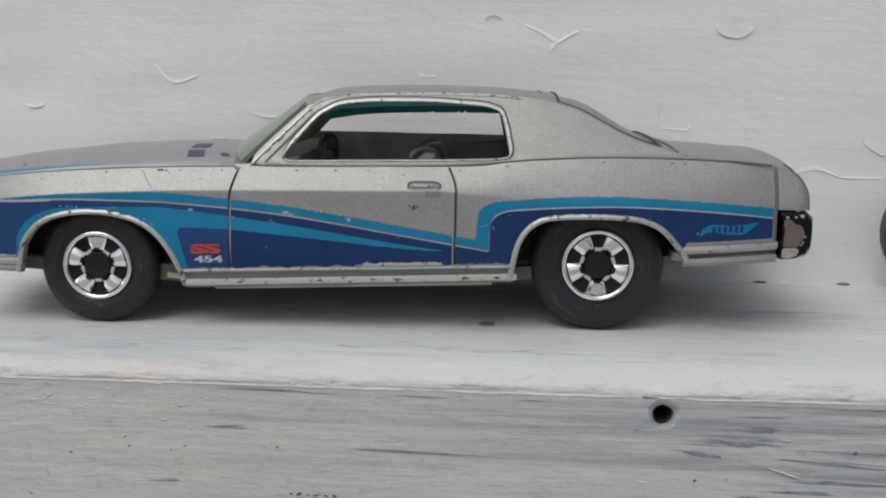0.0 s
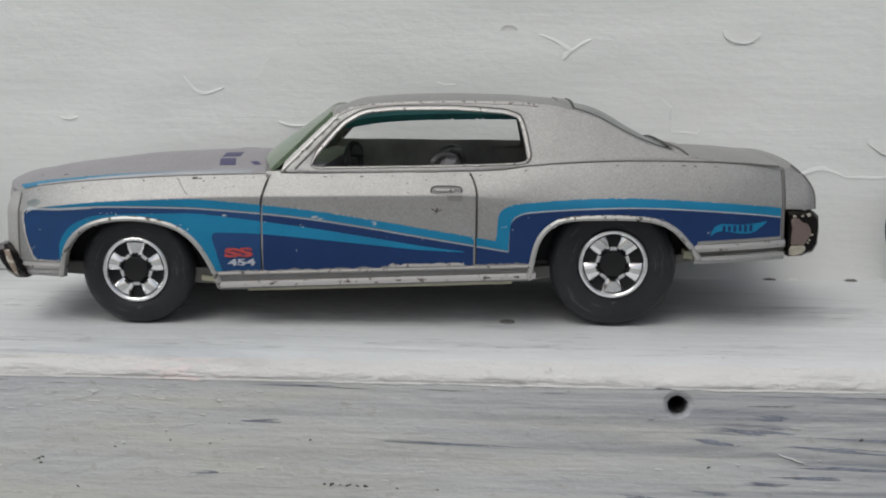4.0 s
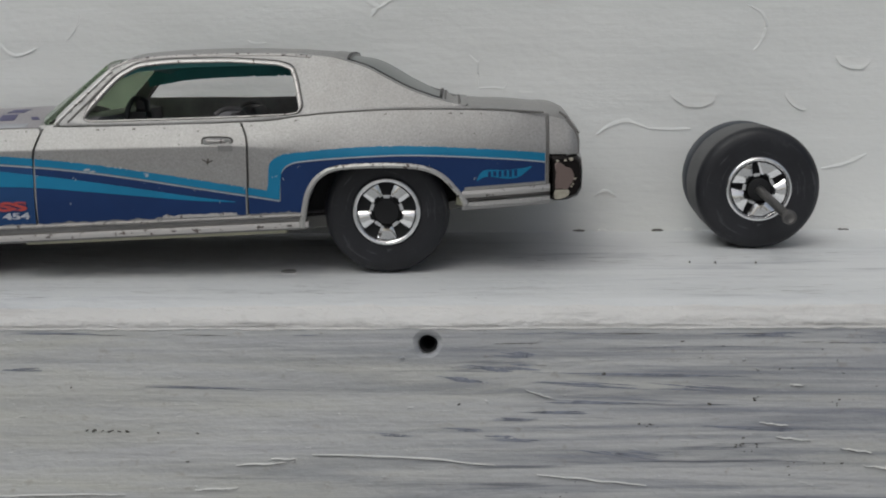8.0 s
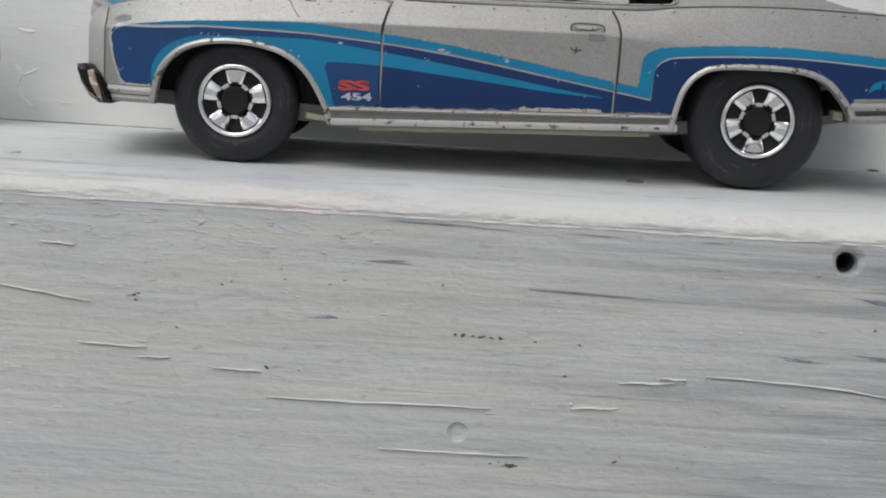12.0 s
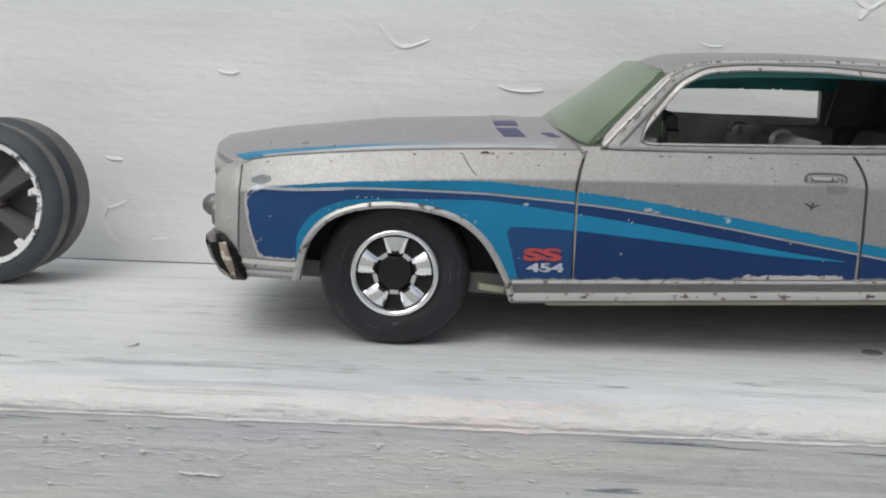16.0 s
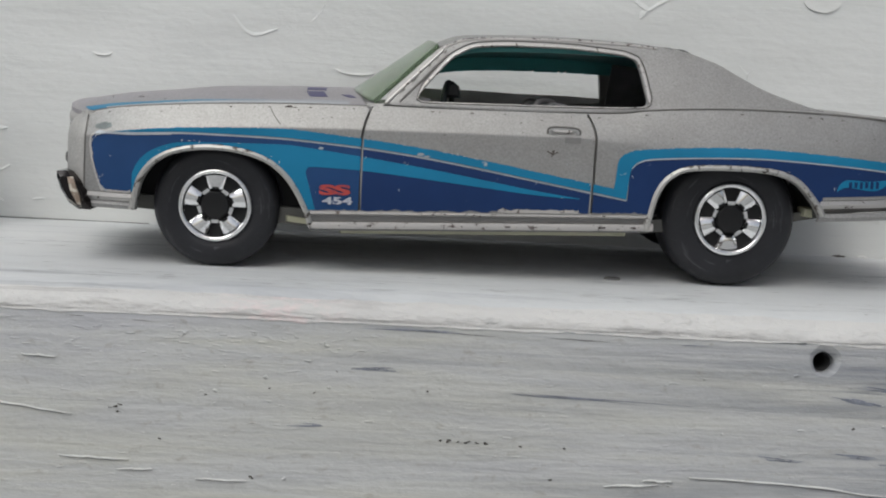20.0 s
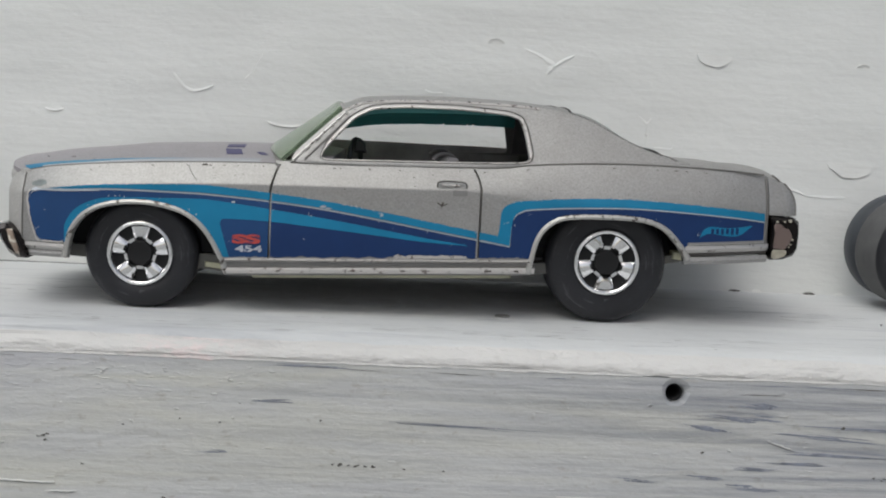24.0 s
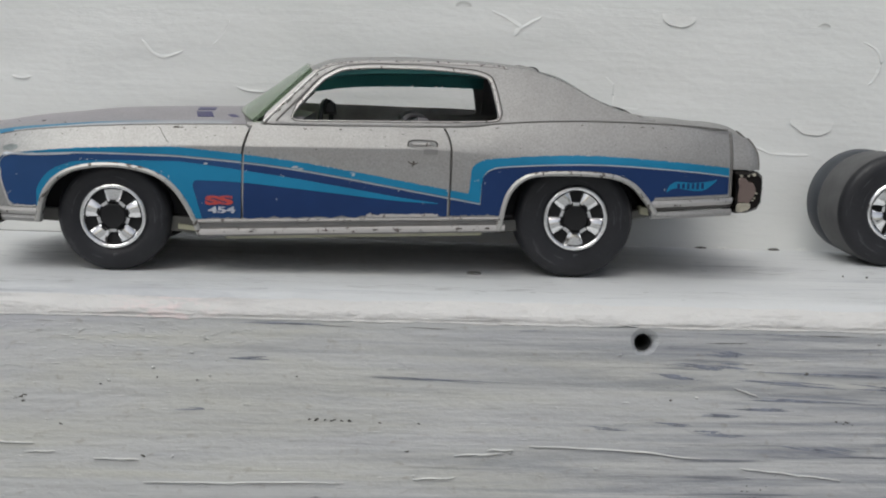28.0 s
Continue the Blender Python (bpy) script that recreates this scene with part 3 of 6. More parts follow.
tagged(gm, "plain grey concrete ground below the ledge", "ground", kind="structure")


# ---- the toy car; x runs along it, nose at -x, its near flank at -y ----
LEAN = 4.0   # the ledge slopes, so its far wheels stand higher
TILT_IN = math.tan(radians(LEAN))
car = tagged(empty("toy_car", pose(0.3 * U, 2.407 * U, 0.092 * U, LEAN, 0, 1.89)), "worn silver diecast toy coupe with blue and cyan stripes", "toy car")
HALF = 1.37
shoulder = line([(-3.76, 1.12), (-3.46, 1.18), (-2.87, 1.24), (-2.13, 1.285), (-1.36, 1.31), (0.66, 1.352), (1.13, 1.40), (1.55, 1.435), (2.09, 1.46), (2.70, 1.46), (3.15, 1.445), (3.52, 1.42)])
ARCH_F = [(-3.31, 0.30), (-3.24, 0.58), (-3.08, 0.76), (-2.83, 0.845), (-2.51, 0.855), (-2.21, 0.785), (-2.01, 0.635), (-1.87, 0.41), (-1.80, 0.22)]
ARCH_R = [(1.20, 0.35), (1.27, 0.69), (1.42, 0.865), (1.66, 0.92), (2.18, 0.925), (2.46, 0.86), (2.64, 0.70), (2.74, 0.56)]
arch_f, arch_r = line(ARCH_F), line(ARCH_R)


def low_edge(x):
    """The painted flank's lower edge: front corner, arch, sill, arch, rear corner."""
    if x < -3.31:
        return 0.445
    if x <= -1.80:
        return max(arch_f(x), 0.375)
    if x < 1.20:
        return 0.375 + (x + 1.81) * 0.042
    if x <= 2.74:
        return max(arch_r(x), 0.50)
    return 0.71 + (x - 2.75) * 0.07


def crease_z(x):
    """The edge below the shoulder, sharp on the fender and door, lower and soft on the rear quarter."""
    ahead = min(1.0, max(0.0, (1.3 - x) / 0.8))
    return 1.06 * (1 - ahead) + (shoulder(max(-3.76, min(3.52, x))) - 0.205) * ahead


def flank_y(x, z):
    """How far out the near flank stands."""
    w = HALF
    if x < -2.9:
        w -= 0.11 * ((-2.9 - x) / 0.86) ** 2
    if x > 2.9:
        w -= 0.06 * ((x - 2.9) / 0.7) ** 2
    top = shoulder(max(-3.76, min(3.52, x)))
    ahead = min(1.0, max(0.0, (1.3 - x) / 0.8))
    crease = crease_z(x)
    if z > crease:
        w -= (0.125 - 0.005 * ahead) * ((z - crease) / (top - crease + 0.02)) ** (1.7 - 0.66 * ahead)
    elif z < 0.75:
        w -= 0.05 * ((0.75 - z) / 0.5) ** 2
    w -= TILT_IN * (z - 0.5)
    hip = math.exp(-((x - 1.95) / 0.75) ** 2)
    w += 0.035 * hip * math.exp(-((z - 1.0) / 0.18) ** 2)
    return -w


def seam_front(z):
    return 0.06 * max(0.0, (z - 0.95) / 0.35) ** 2 - 0.02 * math.sin(math.pi * min(1, max(0, (z - 0.3) / 1.0)))


def seam_rear(z):
    return -0.07 * max(0.0, (z - 1.12) / 0.22) ** 2 + 0.012


def flank_panel(name, x0, x1, side, left=None, right=None, label="", n=60):
    rows = []
    for i in range(n + 1):
        u = i / n
        x = x0 + (x1 - x0) * u
        lo, hi = low_edge(x), shoulder(x)
        row = []
        mid = max(lo + 0.04, crease_z(x))
        for z in (*np.linspace(lo, mid - 0.015, 11), mid, *np.linspace(mid + 0.012, hi, 9)):
            xx = x
            if left:
                xx += left(z) * max(0, 1 - abs(x - x0) * 4)
            if right:
                xx += right(z) * max(0, 1 - abs(x1 - x) * 4)
            row.append((xx, side * -flank_y(xx, z), z))
        rows.append(row)
    return shell(name, rows, (0, -side * 0.07, 0), SILVER, car, label)


GAP = 0.012
for side in (-1, 1):
    flank_panel("front_fender", -3.76, -1.36 - GAP, side, right=seam_front, n=120)
    door = flank_panel("door", -1.36 + GAP, 0.665 - GAP, side, left=seam_front, right=seam_rear, n=50)
    flank_panel("rear_quarter", 0.665 + GAP, 3.52, side, left=seam_rear, n=130)
    # dark engraved bottom of the seams
    rows = [[(x, side * (-flank_y(x, z) - 0.045), z) for z in np.linspace(0.3, 1.28, 14)] for x in np.linspace(-1.46, -1.24, 5)]
    shell("door_seam", rows, (0, -side * 0.02, 0), GROOVE, car, "dark engraved door seam")
    rows = [[(x, side * (-flank_y(x, z) - 0.045), z) for z in np.linspace(0.34, 1.32, 14)] for x in np.linspace(0.52, 0.76, 6)]
    shell("door_seam", rows, (0, -side * 0.02, 0), GROOVE, car, "dark engraved door seam")
    # lips round the wheel arches
    for name, keys in (("wheel_arch_lip", ARCH_F), ("wheel_arch_lip", ARCH_R)):
        s = spline(keys, 7)
        rows = []
        for i, (x, z) in enumerate(s):
            d = s[min(i + 1, len(s) - 1)] - s[max(i - 1, 0)]
            d /= np.linalg.norm(d)
            nx, nz = -d[1], d[0]
            row = []
            for r, outw in ((-0.004, -0.03), (0.0, 0.010), (0.022, 0.020), (0.042, 0.012), (0.054, -0.004)):
                px, pz = x + nx * r, z + nz * r
                row.append((px, side * (-flank_y(px, pz) + outw), pz))
            rows.append(row)
        shell(name, rows, (0, -side * 0.05, 0), LIP, car, "worn bare-metal arch lip")
    # rocker mouldings below the doors
    xs = np.linspace(-1.79, 1.20, 40)
    rows = [[(x, side * (-flank_y(x, 0.34) + o), 0.325 + (x + 1.81) * 0.04 + dz) for o, dz in ((-0.012, 0.058), (0.012, 0.048), (0.014, 0.03), (-0.02, 0.012))] for x in xs]
    shell("sill_strip", rows, (0, -side * 0.05, 0), TRIM, car, "worn bright strip along the sill")
    rows = [[(x, side * (-flank_y(x, 0.3) - 0.022), 0.20 + (x + 1.81) * 0.045 + dz) for dz in (0.0, 0.15)] for x in xs]
    shell("rocker_recess", rows, (0, -side * 0.03, 0), GROOVE_SOFT, car, "grey recess between the sill mouldings")
    tube("rocker_line", [(x, side * (-flank_y(x, 0.3) - 0.018), 0.283 + (x + 1.81) * 0.045) for x in xs], 0.012, GROOVE, car, "dark line above the lower rail")
    rows = [[(x, side * (-flank_y(x, 0.3) + o), 0.215 + (x + 1.81) * 0.044 + dz) for o, dz in ((-0.03, 0.068), (0.004, 0.062), (0.012, 0.036), (0.004, 0.008), (-0.04, 0.0))] for x in np.linspace(-1.80, 1.24, 40)]
    shell("rocker_rail", rows, (0, -side * 0.06, 0), TRIM, car, "chipped bright lower rail")
    # lower corner behind the rear wheel and ahead of the front wheel
    xs = np.linspace(2.72, 3.56, 14)
    for dz, hgt, o, mat, nm in ((-0.075, 0.07, 0.012, BARE, "rear_strip"), (-0.115, 0.035, -0.03, GROOVE, "rear_recess"), (-0.19, 0.07, 0.004, SILVER, "rear_valance")):
        rows = [[(x, side * (-flank_y(x, 0.6) + o - 0.02), 0.71 + (x - 2.75) * 0.07 + dz), (x, side * (-flank_y(x, 0.6) + o), 0.71 + (x - 2.75) * 0.07 + dz + hgt * 0.5),
                 (x, side * (-flank_y(x, 0.6) + o - 0.01), 0.71 + (x - 2.75) * 0.07 + dz + hgt)] for x in xs]
        shell(nm, rows, (0, -side * 0.05, 0), mat, car)
    xs = np.linspace(-3.74, -3.30, 10)
    for dz, hgt, o, mat, nm in ((0.37, 0.07, 0.010, BARE, "front_strip"), (0.30, 0.065, -0.015, SILVER, "front_valance")):
        rows = [[(x, side * (-flank_y(x, 0.4) + o - 0.02), dz), (x, side * (-flank_y(x, 0.4) + o), dz + hgt * 0.5), (x, side * (-flank_y(x, 0.4) + o - 0.01), dz + hgt)] for x in xs]
        shell(nm, rows, (0, -side * 0.05, 0), mat, car)
    # door handle
    base = -flank_y(0.4, 1.18)
    ring = [(0.39 + 0.135 * math.copysign(abs(math.cos(a)) ** 0.5, math.cos(a)), 1.18 + 0.036 * math.copysign(abs(math.sin(a)) ** 0.6, math.sin(a))) for a in np.linspace(0, 2 * math.pi, 25)[:-1]]
    inset = [(0.39 + (x - 0.39) * 0.86, 1.18 + (z - 1.18) * 0.62) for x, z in ring]
    handle = loft("door_handle", [[(x, side * (base - 0.02), z) for x, z in ring], [(x, side * (base + 0.016), z) for x, z in ring], [(x, side * (base + 0.018), z) for x, z in inset],
                                  [(x, side * (base + 0.004), z) for x, z in inset]], HANDLE, door, "worn bright recessed handle")
    tube("handle_bar", [(x, side * (base + 0.010), 1.188) for x in (0.29, 0.34, 0.42, 0.46)], 0.015, TRIM, handle, "bright worn pull bar")
    tube("handle_line", [(x, side * (base + 0.004), z) for x, z in [(0.39 + (p - 0.39) * 1.07, 1.18 + (q - 1.18) * 1.25) for p, q in ring]], 0.009, GROOVE, door, "dark outline of the handle", closed=True)
    # grey tab stands in for the shade of the thumb recess
    tab = loft("handle_shade", [[(0.47 + 0.07 * c, side * (-flank_y(0.46, 1.08) + o), 1.115 + 0.026 * s) for c, s in ((-1, -1), (1, -1), (1, 1), (-1, 1))] for o in (-0.02, 0.004)], GROOVE_SOFT, door, "grey tab painted as the shade in the thumb recess")


# ---- printed stripes on the near flank ----
def strip(name, lower, upper, x0, x1, lift, mat, label="", n=90, m=6):
    rows = []
    for i in range(n + 1):
        x = x0 + (x1 - x0) * i / n
        lo, hi = lower(x), upper(x)
        hi = max(hi, lo + 0.001)
        rows.append([(x, flank_y(x, z) - lift, z) for z in np.linspace(lo, hi, m)])
    return shell(name, rows, (0, 0.003, 0), mat, car, label)


def rough_edge(f, amp, seed, rate=9.0):
    return lambda x: f(x) + amp * noise.noise(Vector((x * rate, seed, 0))) + 0.5 * amp * noise.noise(Vector((x * rate * 3, seed, 4)))


navy_top = line([(-3.705, 0.87), (-3.695, 0.92), (-3.665, 0.945), (-3.58, 0.955), (-3.34, 0.958), (-2.86, 0.985), (-2.12, 0.985), (-1.87, 0.975), (-1.37, 0.942), (-0.87, 0.892), (-0.37, 0.822), (0.14, 0.742), (0.66, 0.662), (0.98, 0.612)])
cyan_top = line([(-3.49, 0.97), (-3.20, 1.01), (-2.86, 1.04), (-2.12, 1.075), (-1.88, 1.068), (-1.38, 1.03), (-0.88, 0.98), (-0.37, 0.91), (0.14, 0.83), (0.65, 0.75), (0.88, 0.71), (0.99, 0.66)])
cyan_low = line([(-3.49, 0.96), (-3.20, 0.98), (-2.86, 1.0), (-2.12, 1.0), (-1.87, 0.99), (-1.37, 0.957), (-0.87, 0.907), (-0.37, 0.837), (0.14, 0.757), (0.66, 0.677), (0.98, 0.625)])
rear_top = line([(0.865, 0.71), (0.875, 0.91), (0.90, 0.99), (0.97, 1.04), (1.09, 1.07), (1.65, 1.12), (2.17, 1.135), (2.69, 1.115), (3.21, 1.085), (3.52, 1.055)])
rear_low = line([(0.985, 0.64), (0.99, 0.84), (1.02, 0.92), (1.08, 0.965), (1.20, 0.995), (1.66, 1.032), (2.17, 1.05), (2.69, 1.035), (3.21, 1.005), (3.52, 0.975)])
rough_low = rough_edge(lambda x: low_edge(x) + 0.012, 0.02, 3)


def navy_front_low(x):
    return float(np.interp(x, (-3.705, -3.685, -3.64, -3.60, -3.55, -3.31), (0.85, 0.73, 0.572, 0.468, 0.447, 0.452))) + 0.008 * noise.noise(Vector((x * 22, 1, 0))) if x < -3.31 else rough_low(x)


strip("navy_stripe", navy_front_low, rough_edge(navy_top, 0.008, 5), -3.705, -1.36 - GAP - 0.003, 0.003, FADED_NAVY, "slightly faded navy printed side stripe", 160, 8)
strip("navy_stripe", rough_low, navy_top, -1.352, 0.665 - GAP - 0.003, 0.003, NAVY, "navy blue printed side stripe", 100, 8)
strip("navy_stripe", rough_low, lambda x: navy_top(min(x, 0.99)) if x < 0.985 else rear_low(x) - 0.012, 0.665 + GAP + 0.003, 1.24, 0.003, NAVY, "navy blue printed side stripe", 90, 8)
strip("navy_stripe", lambda x: low_edge(x) + 0.03, lambda x: rear_low(x) - 0.012, 1.24, 3.51, 0.003, NAVY, "navy blue printed side stripe", 130, 8)
strip("cyan_stripe", cyan_low, rough_edge(cyan_top, 0.005, 8), -3.49, -1.36 - GAP, 0.006, CYAN, "cyan printed side stripe", 120, 10)
strip("cyan_stripe", cyan_low, rough_edge(cyan_top, 0.005, 8), -1.352, 0.665 - GAP, 0.006, CYAN, "cyan printed side stripe", 100, 10)
strip("cyan_stripe", lambda x: cyan_low(x), cyan_top, 0.665 + GAP, 0.86, 0.006, CYAN, "cyan printed side stripe", 20)
strip("cyan_stripe", lambda x: cyan_low(x) if x < 0.985 else rear_low(x), rough_edge(rear_top, 0.005, 2), 0.855, 3.51, 0.006, CYAN, "cyan printed rear stripe", 220)
strip("pinstripe", lambda x: navy_top(x) - 0.003, lambda x: navy_top(x) + 0.012 - 0.005 * min(1, max(0, x + 3.0)), -3.55, -1.36 - GAP, 0.007, PINSTRIPE, "thin silver line", 90, 3)
strip("pinstripe", lambda x: navy_top(x) - 0.003, lambda x: navy_top(x) + 0.006, -1.352, 0.665 - GAP, 0.007, PINSTRIPE, "thin silver line", 70, 3)
strip("pinstripe", lambda x: navy_top(x) - 0.003, lambda x: navy_top(x) + 0.008, 0.665 + GAP, 0.975, 0.007, PINSTRIPE, "thin silver line", 20, 3)
strip("pinstripe", lambda x: rear_low(x) - 0.010, lambda x: rear_low(x) + 0.002, 1.01, 3.51, 0.007, PINSTRIPE, "thin silver line", 160, 3)
# the wide cyan swoosh round the front arch and its spear along the door
swoosh_top = line([(-3.37, 0.47), (-3.31, 0.67), (-3.21, 0.80), (-3.05, 0.88), (-2.85, 0.915), (-2.12, 0.938), (-1.87, 0.928), (-1.37, 0.873), (-0.87, 0.812), (-0.37, 0.74), (0.15, 0.662), (0.56, 0.612)])
spear_low = line([(-1.86, 0.68), (-1.83, 0.735), (-1.79, 0.76), (-1.36, 0.752), (-0.86, 0.712), (-0.36, 0.668), (0.15, 0.623), (0.56, 0.606)])


def swoosh_low(x):
    return low_edge(x) + 0.02 if x < -1.87 else spear_low(x)


strip("cyan_swoosh", swoosh_low, swoosh_top, -3.33, -1.86, 0.006, CYAN, "cyan printed swoosh round the wheel arch", 120)
strip("cyan_swoosh", spear_low, swoosh_top, -1.86, -1.36 - GAP, 0.006, CYAN, "cyan printed spear", 40)
strip("cyan_swoosh", spear_low, swoosh_top, -1.352, 0.56, 0.006, CYAN, "cyan printed spear", 90)
ARCH_Z, ARCH_X = zip(*[(z, x) for x, z in reversed(ARCH_F) if x > -2.1])
# lower tail of the swoosh that runs down behind the arch
rows = [[(x, flank_y(x, z) - 0.006, z) for x in np.linspace(max(np.interp(z, ARCH_Z, ARCH_X) + 0.05, -1.98), -1.85 + (0.74 - z) * 0.29, 5)] for z in np.linspace(0.385, 0.74, 16)]
shell("cyan_swoosh", rows, (0, 0.003, 0), CYAN, car, "cyan printed swoosh tail")


def lettering(text, x, z, height, mat, name, stretch=1.0, wide=0.0):
    cu = bpy.data.curves.new(name, "FONT")
    cu.body, cu.size, cu.extrude, cu.offset = text, height * U * 1.4, 0.00002, wide
    tmp = new(name, cu)
    deps = bpy.context.evaluated_depsgraph_get()
    me = bpy.data.meshes.new_from_object(tmp.evaluated_get(deps))
    bpy.data.objects.remove(tmp)
    me.materials.clear()
    me.materials.append(mat)
    ob = new(name, me)
    ob.parent = car
    ob.matrix_local = pose(x * U, (flank_y(x, z) - 0.010) * U, z * U, 90, -1.8, 0) @ Matrix.Diagonal((stretch, 1, 1, 1))
    return ob


lettering("SS", -1.715, 0.53, 0.082, RED, "red_badge", 2.5, 0.00006)["label"] = "worn red printed letters"
lettering("454", -1.685, 0.447, 0.060, INK_GREY, "grey_badge", 2.05, 0.00003)["label"] = "grey printed numbers"

strip("worn_patch", lambda x: low_edge(x) + 0.004, rough_edge(lambda x: low_edge(x) + 0.034, 0.022, 21, 14.0), -0.15, 0.56, 0.008, TRIM, "bright worn patch above the sill", 60, 3)
rows = []
for z in np.linspace(0.45, 0.945, 60):
    x = float(np.interp(z, (0.447, 0.468, 0.572, 0.73, 0.85, 0.90, 0.93, 0.945), (-3.58, -3.60, -3.64, -3.685, -3.705, -3.70, -3.685, -3.66)))
    w = 0.006 + 0.020 * noise.noise(Vector((z * 16, 3, 0))) + 0.010 * noise.noise(Vector((z * 45, 7, 0)))
    rows.append([(x + q, flank_y(x + q, z) - 0.0085, z) for q in np.linspace(-0.012, max(0.002, w), 4)])
shell("worn_patch", rows, (0, 0.003, 0), TRIM, car, "bare metal along the stripe's front edge")
strip("worn_patch", navy_front_low, rough_edge(lambda x: navy_front_low(x) + 0.016, 0.014, 12, 20.0), -3.60, -3.34, 0.0085, TRIM, "bare metal along the stripe's front edge", 30, 3)
strip("worn_patch", lambda x: navy_top(x) - 0.01, rough_edge(lambda x: navy_top(x) + 0.010, 0.014, 33, 12.0), -3.66, -3.0, 0.0085, PINSTRIPE, "silver wear along the stripe's front", 60, 3)

# plain flame mark on the rear quarter
flame_top = line([(2.86, 0.81), (2.89, 0.87), (2.96, 0.905), (3.12, 0.90), (3.26, 0.912), (3.38, 0.935)])
flame_low = line([(2.86, 0.795), (2.93, 0.835), (3.02, 0.835), (3.14, 0.82), (3.26, 0.835), (3.38, 0.928)])
strip("flame_mark", flame_low, flame_top, 2.86, 3.38, 0.006, CYAN, "cyan printed flame mark", 40)
for k in range(6):
    x = 2.965 + k * 0.050
    strip("flame_bar", lambda q: 0.836 + 0.006 * (k % 2), lambda q: 0.888 + 0.003 * k, x, x + 0.028, 0.009, NAVY, n=2, m=2)

# ---- hood, cowl, nose ----
def hood_w(x):
    """Half the hood's width: it meets the top of both flanks."""
    x = max(-3.76, min(-1.30, x))
    return -flank_y(x, shoulder(x)) - 0.012


def hood_z(x, y):
    s = min(1.0, abs(y) / hood_w(x))
    rise = 0.088 + 0.070 * max(0.0, min(1, (x + 3.9) / 1.1)) ** 0.7
    return shoulder(max(-3.76, x)) - 0.004 + rise * (1 - s**1.8)


def hood_x(x, s):
    """The hood's front end bows forward in the middle."""
    return x - 0.25 * (1 - abs(s) ** 5) * max(0.0, min(1.0, (-3.2 - x) / 0.6))


def on_hood(x, s, lift=0.0):
    return (hood_x(x, s), s * hood_w(x), hood_z(x, s * hood_w(x)) + lift)


SPREAD = sorted({*np.linspace(-0.9, 0.9, 33), *np.linspace(0.9, 1.0, 7), *np.linspace(-1.0, -0.9, 7)})
hood = shell("hood", [[on_hood(x, k) for k in SPREAD] for x in np.linspace(-3.80, -1.30, 44)], (0, 0, -0.06), HOOD_SILVER, car, "tarnished grey metallic hood")
for side in (-1, 1):
    tube("hood_seam", [(x, side * (hood_w(x) + 0.006), shoulder(x) - 0.004) for x in np.linspace(-3.74, -1.32, 40)], 0.009, GROOVE, car, "dark line between hood and fender")
    # printed patches across the hood, each leaning back towards the flank
    for s0, s1, x0, x1, lean in ((0.52, 0.74, -1.92, -1.76, 0.25), (0.26, 0.44, -1.93, -1.75, 0.05), (0.64, 0.74, -1.585, -1.51, 0.6)):
        rows = [[on_hood(x + lean * (k - s0), side * k, 0.004) for k in np.linspace(s0, s1, 6)] for x in np.linspace(x0, x1, 6)]
        shell("hood_patch", rows, (0, 0, -0.003), PURPLE, hood, "dark purple printed hood patch")
    # the edge band: a block of ink at the nose, a thin line along its top, the rest rubbed pale
    for x0, x1, s0, s1, lift, mat, label in ((-3.60, -1.50, 0.912, 0.968, 0.003, PALE_BAND, "pale rubbed band along the hood edge"), (-3.72, -3.585, 0.868, 0.980, 0.005, CYAN, "cyan printed block at the nose"),
                                             (-3.59, -1.50, 0.868, 0.914, 0.005, HOOD_CYAN, "cyan printed line along the hood edge, worn away towards the back")):
        rows = []
        for x in np.linspace(x0, x1, 50):
            wob = 0.005 * noise.noise(Vector((x * 9, 4, 0))) + 0.003 * noise.noise(Vector((x * 30, 9, 0)))
            wedge = 0.035 * max(0.0, min(1.0, (-2.9 - x) / 0.7)) if mat is HOOD_CYAN else 0.0
            rows.append([on_hood(x, side * k, lift) for k in np.linspace(s0 + wob, s1 + wedge - wob, 6)])
        shell("hood_stripe", rows, (0, 0, -0.003), mat, hood, label)

# nose cap, wrapping to both flanks
def nose_row(z):
    back_x = -3.765
    w = -flank_y(-3.765, max(0.45, min(1.08, z)))
    bulge = 0.16 - 0.08 * max(0, (z - 0.92) / 0.21) ** 2
    out_row = []
    for s in np.linspace(-1, 1, 41):
        a = abs(s)
        y = s * w if a < 1 else s * w
        x = back_x - bulge * (1 - a**13) - 0.16 * (1 - a**2)
        out_row.append((x, y, z))
    return out_row


shell("nose_cap", [nose_row(z) for z in np.linspace(0.43, 1.13, 16)], (0.07, 0, 0), LIT_NOSE_SILVER, car, "scuffed nose piece, its silver paled to paint in light")
rows = []
for t in np.linspace(0, 1, 9):
    row = []
    for k in np.linspace(-1, 1, 33):
        px, y, top = on_hood(-3.80, k, 0.004)
        row.append((px + 0.03 - 0.05 * math.sin(t * math.pi * 0.8), y, top - 0.17 * t))
    rows.append(row)
shell("nose_lip", rows, (0.03, 0, -0.01), LIT_NOSE_SILVER, car, "rounded lip of the nose")
tube("nose_line", [(x - 0.006, y, z - 0.004) for x, y, z in rows[-1]], 0.010, GROOVE, car, "dark line under the nose lip")
tube("nose_seam", [(-3.757, flank_y(-3.75, z) - 0.001, z) for z in np.linspace(0.46, 1.10, 12)], 0.007, GROOVE, car, "dark line behind the nose")
